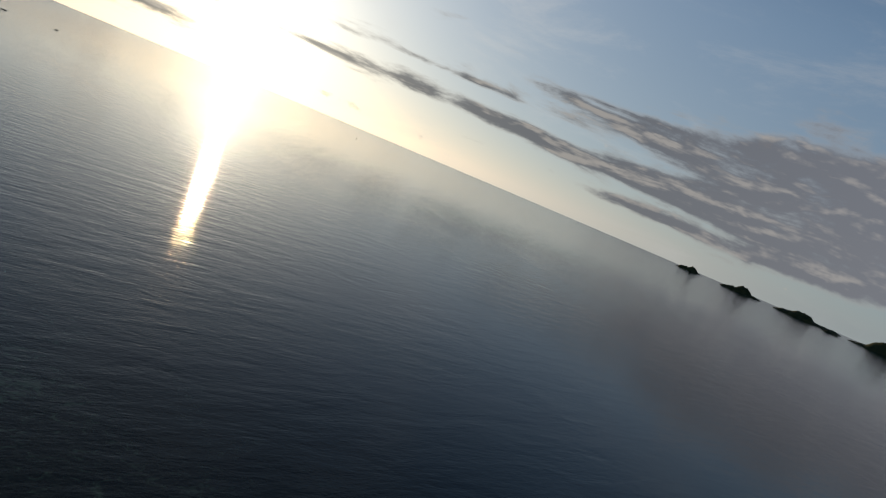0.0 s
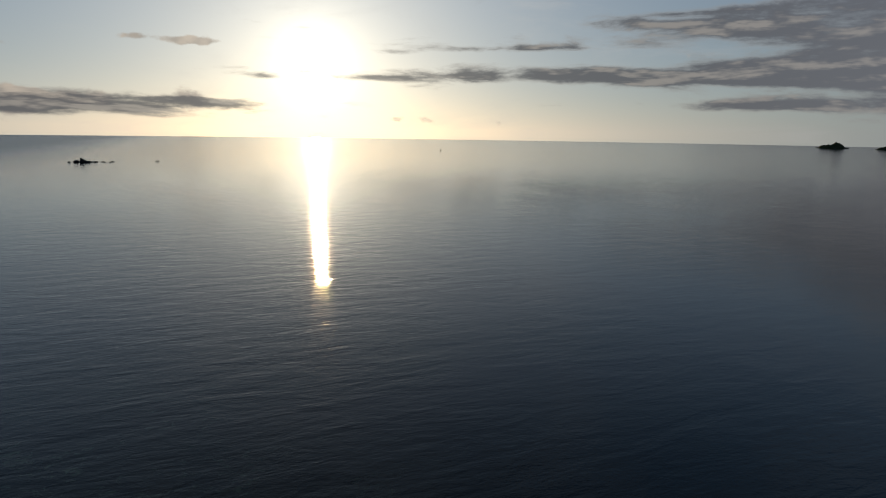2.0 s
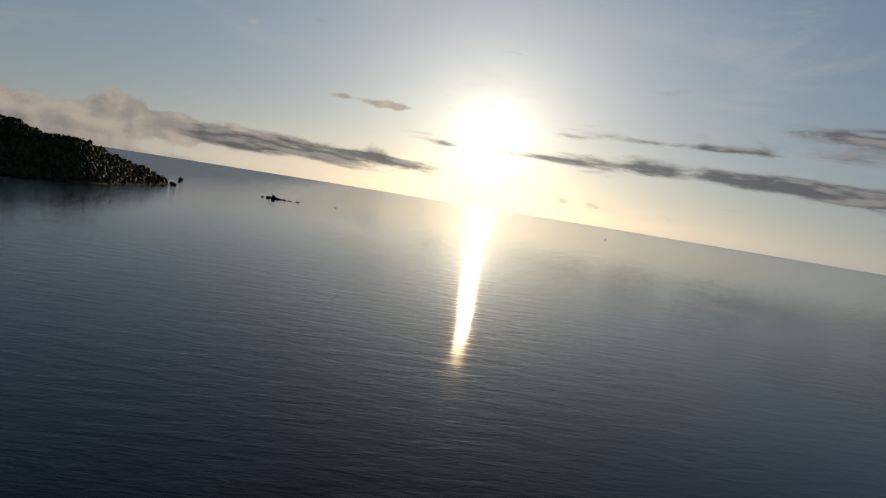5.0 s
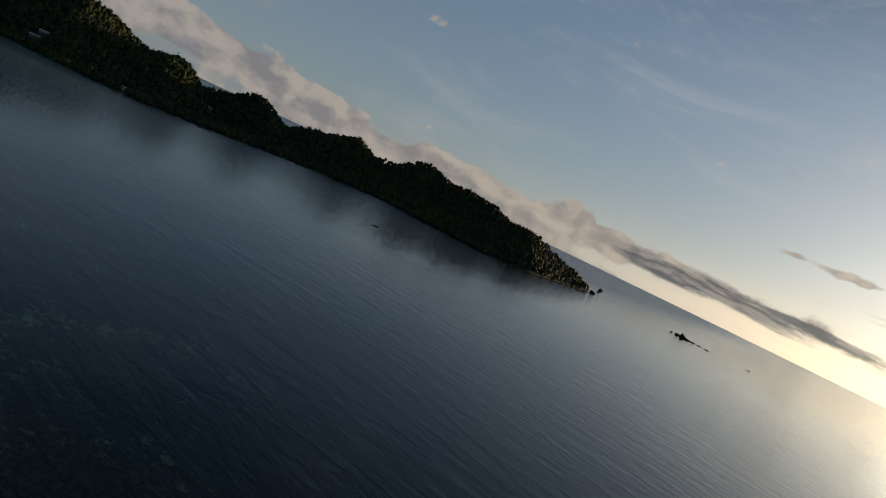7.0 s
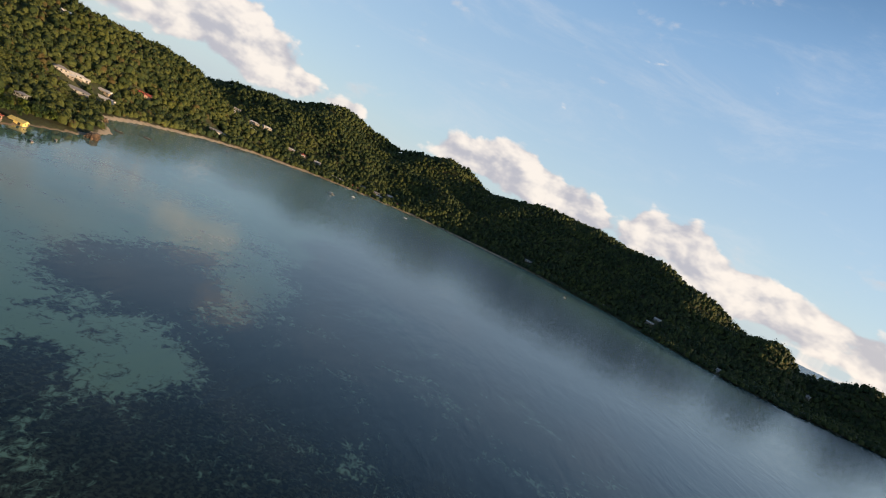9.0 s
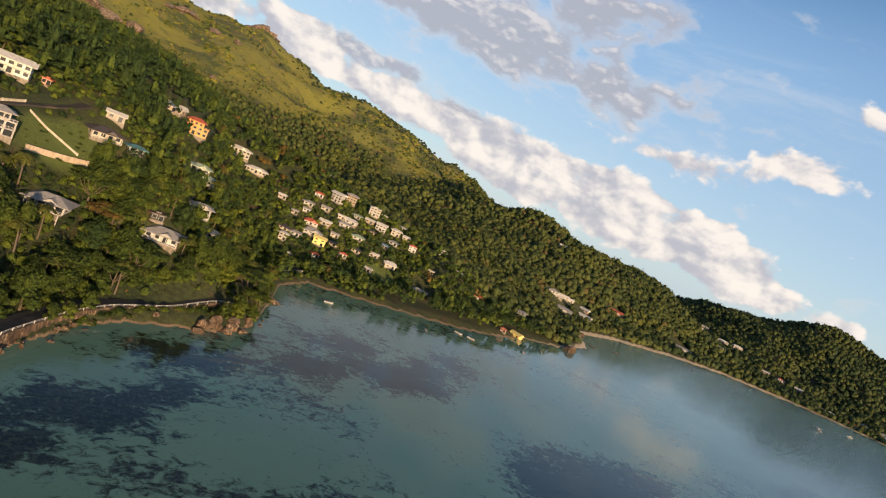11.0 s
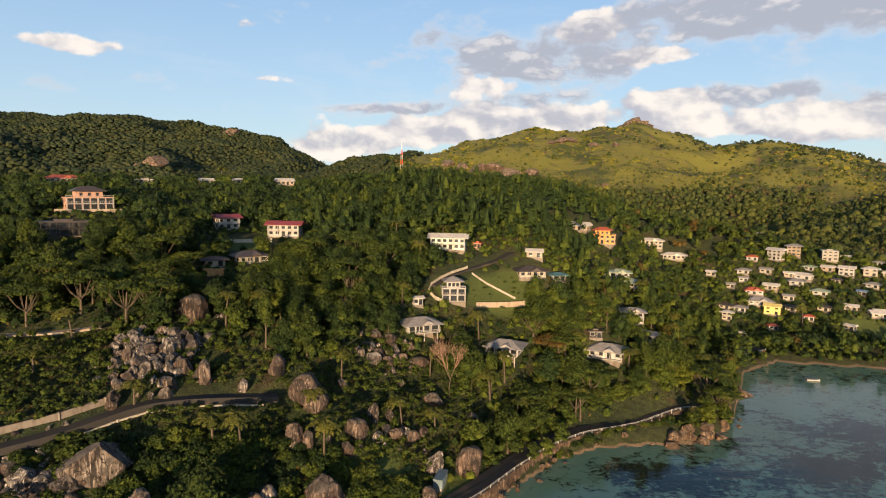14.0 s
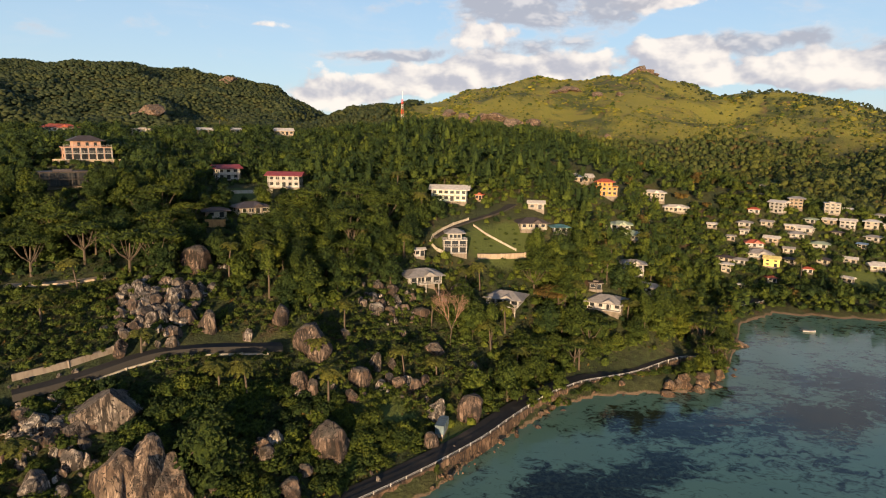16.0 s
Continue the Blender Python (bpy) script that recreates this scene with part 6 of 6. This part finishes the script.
def wood(name, x, y, wide, tall, mat, label, leaves_each=88, leaf=0.98):
    """Tree crowns of four lobes each, leaf by leaf, joined into one stretch of wood."""
    n = len(x)
    z = height(x, y)
    c = np.repeat(np.stack([x, y, z + tall * 0.55], 1), 4, 0)
    a = RW.uniform(0, 6.28, n * 4)
    off = np.tile(np.array([0.0, 0.55, 0.55, 0.55]), n) * np.repeat(wide, 4)
    c += np.stack([np.cos(a) * off, np.sin(a) * off, RW.uniform(-0.14, 0.22, n * 4) * np.repeat(tall, 4)], 1)
    rad = np.repeat(wide, 4) * RW.uniform(0.42, 0.66, n * 4)
    r = np.stack([rad, rad, rad * RW.uniform(0.7, 1.0, n * 4)], 1)
    r[::4, 2] = tall * 0.42
    k = np.repeat(np.arange(n * 4), leaves_each // 4)
    d = RW.normal(size=(len(k), 3))
    d[:, 2] = np.where(d[:, 2] < -0.25, -d[:, 2], d[:, 2])
    d /= np.linalg.norm(d, axis=1)[:, None]
    pos = c[k] + d * r[k] * RW.uniform(0.8, 1.12, (len(k), 1))
    nrm = d + RW.normal(scale=0.5, size=d.shape) + np.array([0, 0, 0.3])
    nrm /= np.linalg.norm(nrm, axis=1)[:, None]
    u = np.cross(nrm, RW.normal(size=d.shape))
    u /= np.linalg.norm(u, axis=1)[:, None]
    w = np.cross(nrm, u)
    s = leaf * RW.uniform(0.55, 1.3, (len(k), 1))
    quad = np.stack([pos - u * s * 0.6, pos - w * s * 0.4 - nrm * s * 0.15, pos + u * s * 0.6, pos + w * s * 0.4 - nrm * s * 0.15], 1).reshape(-1, 3)
    return stuff(name, label, "wood", mat, domes(c, r * 0.58, 0.35), (quad, np.arange(len(quad)).reshape(-1, 4)))


for c, mat, label in COVER:
    c = c.reshape(-1, 3)
    stuff("ground_cover", label, "ground cover", mat, (np.zeros((0, 3)), np.zeros((0, 3), int)), (c, np.arange(len(c)).reshape(-1, 4)))

rest = order[290:]
# west: darker leaves in place of shade; near crest: darker against the hazier woods
pick = np.where((x[rest] < -14) | ((x[rest] < 95) & (y[rest] > 285)), 0.72 * RW.rand(len(rest)) ** 0.55, np.where(RW.rand(len(rest)) < 0.5, 0.55 * RW.rand(len(rest)), RW.rand(len(rest))))
for lo, hi, mat, name, label in ((0, 0.38, FOLIAGE, "wood", "dense green wood on the hillside"), (0.38, 0.72, FOLIAGE_DARK, "wood", "dark green trees of the hillside wood"), (0.72, 0.95, FOLIAGE_LIGHT, "wood", "yellow-green trees among the houses"),
                                 (0.95, 1.0, FOLIAGE_DRY, "wood", "brownish trees scattered in the wood")):
    i = rest[(pick >= lo) & (pick < hi)]
    crest = np.clip((height(x[i], y[i]) - 60) / 25, 0, 1) * (x[i] < -35)
    wood(name, x[i], y[i], RW.uniform(3.2, 5.4, len(i)), RW.uniform(9.0, 14.5, len(i)) * (1 - 0.45 * crest) * (1 + 0.30 * ((x[i] > -70) & (x[i] < 95) & (y[i] > 270) & (y[i] < 440))) * np.where(gap[i] < 24, 0.55, 1.0), mat, label, 88, 0.78)
bx, by = np.array([b[0] for b in MORE_BUSH]), np.array([b[1] for b in MORE_BUSH])
if len(bx):
    wood("bushes", bx, by, RW.uniform(1.1, 2.3, len(bx)), RW.uniform(1.3, 3.0, len(bx)), FOLIAGE, "bushes covering the boulder slope", 44, 0.5)

# undergrowth between the trees and round the houses
x, y = scatter(-300, 340, 98, 440, 3.9, 0.95)
az, r = np.degrees(np.arctan2(x, y)), np.hypot(x, y)
k = (inland(x, y) > np.where(x > 110, 2.5, 5.5)) & ((r < 360) | (np.hypot(x[:, None] - town[None, :, 0], y[:, None] - town[None, :, 1]).min(1) < 22)) & (az > -46) & (az < 62) & clear_of(x, y, False) & ~scrubby(x, y)
x, y = x[k], y[k]
# undergrowth also turns to darker leaves westward, as painted-in shade
pick = np.where(x < -10, RW.rand(len(x)) ** 0.35, RW.rand(len(x)))
pick = np.where((x < -10) & (pick < 0.75), pick * 0.6, pick)
for lo, hi, mat, label in ((0, 0.45, FOLIAGE, "green undergrowth below the trees"), (0.45, 0.75, FOLIAGE_LIGHT, "fresh-green undergrowth round the houses"), (0.75, 1.0, FOLIAGE_DARK, "dark undergrowth below the trees")):
    i = (pick >= lo) & (pick < hi)
    n = int(i.sum())
    s = RW.uniform(1.2, 2.5, n)
    c = np.stack([x[i], y[i], height(x[i], y[i]) + s * 0.45], 1)
    kk = np.repeat(np.arange(n), 23)
    d = RW.normal(size=(len(kk), 3))
    d[:, 2] = np.abs(d[:, 2])
    d /= np.linalg.norm(d, axis=1)[:, None]
    pos = c[kk] + d * s[kk][:, None] * RW.uniform(0.8, 1.15, (len(kk), 1))
    u = np.cross(d + RW.normal(scale=0.5, size=d.shape), RW.normal(size=d.shape))
    u /= np.linalg.norm(u, axis=1)[:, None]
    w = np.cross(d, u)
    q = 0.62 * RW.uniform(0.6, 1.3, (len(kk), 1))
    quad = np.stack([pos - u * q * 0.6, pos - w * q * 0.4, pos + u * q * 0.6, pos + w * q * 0.4], 1).reshape(-1, 3)
    stuff("undergrowth", label, "undergrowth", mat, domes(c, np.stack([s, s, s], 1) * 0.72, 0.35), (quad, np.arange(len(quad)).reshape(-1, 4)))

# the big single trees
big = plant("broad3", BIG[0][0], BIG[0][1], 1.75, 30)
tagged(big, "huge dense round dark-green tree above the road")
# trees leaning over the road and the shore
for px, py, kind, size in ((20.5, 121, "broad0", 0.6), (24, 124.5, "broad2", 0.75), (28, 129, "broad0", 0.75), (62, 138, "broad1", 0.7), (67, 141, "broad2", 0.9), (73, 145, "broad0", 0.9), (77, 151, "umbrella", 0.8),
                           (81, 160, "broad1", 0.8), (85, 168, "broad0", 0.8), (90, 178, "broad2", 0.9), (97, 189, "broad0", 0.8), (27, 135, "broad2", 0.8), (31, 138, "broad0", 0.9), (16, 128, "broad2", 0.8)):
    plant(kind, px * U, py * U, size, px * 40)
plant("dome", BIG[2][0], BIG[2][1], 1.15, 0)
plant("umbrella", BIG[5][0], BIG[5][1], 1.3, 140)
for (px, py), kind, size in zip(((-16.6 * U, 79.9 * U), (-0.2 * U, 94.5 * U)), ("slender", "slender"), (0.6, 0.36)):
    plant(kind, px, py, size, 40)
for _ in range(400):     # palms in the gardens
    px, py = RW.uniform(-22, 95), RW.uniform(128, 212)
    if len(PALMS) < 62 and inland_plan(np.array([px]), np.array([py]))[0] > 5 and clear_of(np.array([px * U]), np.array([py * U]), True)[0] and min(math.dist((px * U, py * U), q) for q in PALMS) > 9:
        PALMS.append((px * U, py * U))
for i, (px, py) in enumerate(PALMS):
    plant("palm%d" % (i % 2), px, py, RW.uniform(1.25, 1.75), RW.uniform(0, 360))


def bare_tree(x, y, tall):
    """A leafless tree: limbs that fork four times."""
    rng = random.Random(8)
    root = tagged(new("bare_tree"), "leafless tree with reddish dry twigs", "tree")
    root.matrix_basis = pose(x, y, ground_z(x, y) - 0.2)
    levels = [[], []]

    def grow(p, d, ln, r, depth):
        q = p + d * ln
        levels[0 if depth < 2 else 1].append(tube([p, (p + q) / 2 + Vector((rng.uniform(-1, 1), rng.uniform(-1, 1), 0)) * ln * 0.05, q], [r, r * 0.85, r * 0.65], 5))
        if depth < 6:
            for _ in range(3 if depth else 5):
                e = (d + Vector((rng.uniform(-1, 1), rng.uniform(-1, 1), rng.uniform(-0.15, 0.5))) * 0.55).normalized()
                grow(q if rng.random() < 0.7 else p + d * ln * 0.7, e, ln * rng.uniform(0.62, 0.8), r * 0.58, depth + 1)

    grow(Vector((0, 0, 0)), Vector((0.05, 0, 1)), tall * 0.26, 0.2, 0)
    part("trunk", joined(levels[0]), BARK, root)
    part("twig_crown", joined(levels[1]), TWIGS, root)


bare_tree(BIG[1][0], BIG[1][1], 23.0)

# ---- far woods: only slopes that rise into sight over the bay ----
def in_sight(x, y, lift=10):
    r = np.hypot(x, y)
    z = (height(x, y) + lift - 84) / r
    ok = np.ones(x.shape, bool)
    for s in np.linspace(0.35, 0.97, 28):
        ok &= z > (height(x * s, y * s) - 84) / (r * s) - 0.004
    return ok


# darkened canopies stand in for shade on the left slopes and across the bay
for lo, hi, gap, band, mat, tufts, label in ((483, 780, 7.4, (-46, 66), CANOPY, 9, "wooded slopes behind the village"), (780, 1400, 9.2, (-46, -7), CANOPY_FAR_SHADED, 6, "dark distant wooded slopes"), (780, 1400, 9.4, (-7, 66), CANOPY, 6, "distant wooded slopes"), (1400, 2450, 12.0, (-46, 40), CANOPY_FAR_SHADED, 1, "far wooded ridge"),
                                       (780, 1760, 9.0, (58, 166), CANOPY_BAY_SHADED, 5, "wooded hills across the bay")):
    x, y = scatter(-1850, 1850, -1600, 2450, gap, 0.97)
    r, az = np.hypot(x, y), np.degrees(np.arctan2(x, y))
    az = az + 10 * relief(x / U, y / U, 70, 3) * (lo == 780) * (band[0] < 0)
    k = (r > lo) & (r < hi) & (az > band[0]) & (az < band[1])
    x, y = x[k], y[k]
    k = inland(x, y) > np.where((band[0] < 0) | (y > -240), 6.5, 1)
    x, y = x[k], y[k]
    z = height(x, y)
    high = z / U + 34 * (relief(x / U, y / U, 60, 4) + 1)
    heath = (high > 80) & (x / U + 60 * relief(x / U, y / U, 25, 3) > -65) & (x < 0.85 * y) & (y / U > 350)
    k = in_sight(x, y) & (~heath | (RW.rand(len(x)) < np.clip(1 - (high - 80) / 34, 0.07 + 0.38 * step(x / y + 0.12 * relief(x / U, y / U, 40, 3), 0.38, 0.52), 1)))
    for hx, hy, w, _ in HOUSE_SPOTS:
        ln = math.hypot(hx, hy)
        for ahead in (0, 12):
            k &= np.hypot(x - hx * (1 - ahead / ln), y - hy * (1 - ahead / ln)) > w * 0.5 + 4
    x, y, z, heath = x[k], y[k], z[k], heath[k] & (high[k] > 98)
    rad = gap * RW.uniform(0.48, 0.80, len(x)) * np.where(heath, 0.5, 1) * (1.2 if lo > 800 else 1.0)
    rz = np.minimum(rad * RW.uniform(0.8, 1.35, len(x)), 9) * (0.75 if lo > 1300 else 1.0)
    c = np.stack([x, y, z + rz * 0.35 + RW.uniform(0, 2.5, len(x)) * ~heath], 1)
    kk = np.repeat(np.arange(len(x)), tufts)
    d = RW.normal(size=(len(kk), 3))
    d[:, 2] = np.abs(d[:, 2]) + 0.1
    d /= np.linalg.norm(d, axis=1)[:, None]
    pos = c[kk] + d * np.stack([rad, rad, rz], 1)[kk] * RW.uniform(0.8, 1.2, (len(kk), 1))
    u = np.cross(d + RW.normal(scale=0.6, size=d.shape), RW.normal(size=d.shape))
    u /= np.linalg.norm(u, axis=1)[:, None]
    w = np.cross(d, u)
    q = rad[kk][:, None] * RW.uniform(0.25, 0.55, (len(kk), 1)) * (0.6 if tufts > 4 else 1.0)
    quad = np.stack([pos - u * q, pos - w * q * 0.7, pos + u * q, pos + w * q * 0.7], 1).reshape(-1, 3)
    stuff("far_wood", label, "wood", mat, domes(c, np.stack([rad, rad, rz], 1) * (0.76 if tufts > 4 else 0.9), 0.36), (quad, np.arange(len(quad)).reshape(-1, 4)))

# scrub over the grassy hill
x, y = scatter(-160, 970, 490, 1750, 8.5, 0.9)
z = height(x, y)
high = z / U + 34 * (relief(x / U, y / U, 60, 4) + 1)
k = (inland(x, y) > 6) & (high > 84) & (x < 0.85 * y) & (np.hypot(x, y) > 490) & (relief(x / U, y / U, 30, 3) + RW.normal(scale=0.25, size=x.shape) > -0.05)
x, y, z = x[k], y[k], z[k]
k = in_sight(x, y, 3)
x, y, z = x[k], y[k], z[k]
rad = RW.uniform(0.7, 2.4, len(x)) * (1 + 1.1 * step(relief(x / U, y / U, 45, 3), 0.05, 0.3))
for lo, hi, mat, label in ((0, 0.7, SCRUB, "yellow-green scrub on the grassy hill"), (0.7, 1.0, FOLIAGE, "green bushes on the grassy hill")):
    i = (np.arange(len(x)) * 0.618 % 1 >= lo) & (np.arange(len(x)) * 0.618 % 1 < hi)
    stuff("scrub", label, "scrub", mat, domes(np.stack([x[i], y[i], z[i] + 0.3], 1), np.stack([rad[i] * 1.3, rad[i] * 1.3, rad[i] * 0.8], 1), 0.4))

# bushes and small trees between the road and the water
for (px, py, pz), (qx, qy, qz) in zip(seaward[24:-8], seaward[25:]):
    if px / U > 24 and RW.rand() < 0.75:
        n = Vector((qy - py, px - qx)).normalized()
        o = RW.uniform(0.8, 2.6)
        plant("bush%d" % RW.choice(3), px + n.x * o, py + n.y * o, RW.uniform(0.5, 1.15), RW.uniform(0, 360), 0.3)
    if px / U > 30 and RW.rand() < 0.28:
        plant(("broad0", "broad2", "broad1")[RW.choice(3)], px - (qy - py) * 5.2 + RW.uniform(-1, 1), py + (qx - px) * 5.2, RW.uniform(0.5, 0.75), RW.uniform(0, 360), 0.3)

# ---- far islands ----
def island_hill(cx, cy, wide, tall, seed, label):
    """A wooded island: a ridge of humps rising from the sea."""
    n, m = 48, 14
    vs, fs = [], []
    rng = random.Random(seed)
    ph = [rng.uniform(0, 6.28) for _ in range(4)]
    t = math.atan2(cx, cy)
    ex, ey = math.cos(t), -math.sin(t)
    for i in range(n + 1):
        s = i / n * 2 - 1
        prof = (1 - abs(s) ** 2.2) * (0.62 + 0.25 * math.sin(3.1 * s + ph[0]) + 0.16 * math.sin(7.3 * s + ph[1]) + 0.06 * math.sin(17 * s + ph[2]) + 0.04 * math.sin(31 * s + ph[3]))
        for j in range(m + 1):
            v = j / m * 2 - 1
            vs.append((cx + ex * s * wide / 2 - ey * v * wide * 0.16, cy + ey * s * wide / 2 + ex * v * wide * 0.16, max(0.0, tall * prof * (1 - v * v)) + float(sea_level(cx, cy)) - 1.5))
    for i in range(n):
        for j in range(m):
            a = i * (m + 1) + j
            fs.append((a, a + m + 1, a + m + 2, a + 1))
    return tagged(part("far_island", (vs, fs), CANOPY_FAR_SHADED, None), label, "island", "islands on the horizon")


for az, d, wide, tall, seed in ((-125.6, 4600, 200, 40, 1), (-121.0, 4500, 290, 52, 4), (-115.6, 4500, 430, 52, 9), (-113.6, 4100, 110, 17, 12), (-109.5, 4450, 480, 84, 3)):
    island_hill(math.sin(radians(az)) * d, math.cos(radians(az)) * d, wide, tall, seed, "wooded island on the sea horizon")
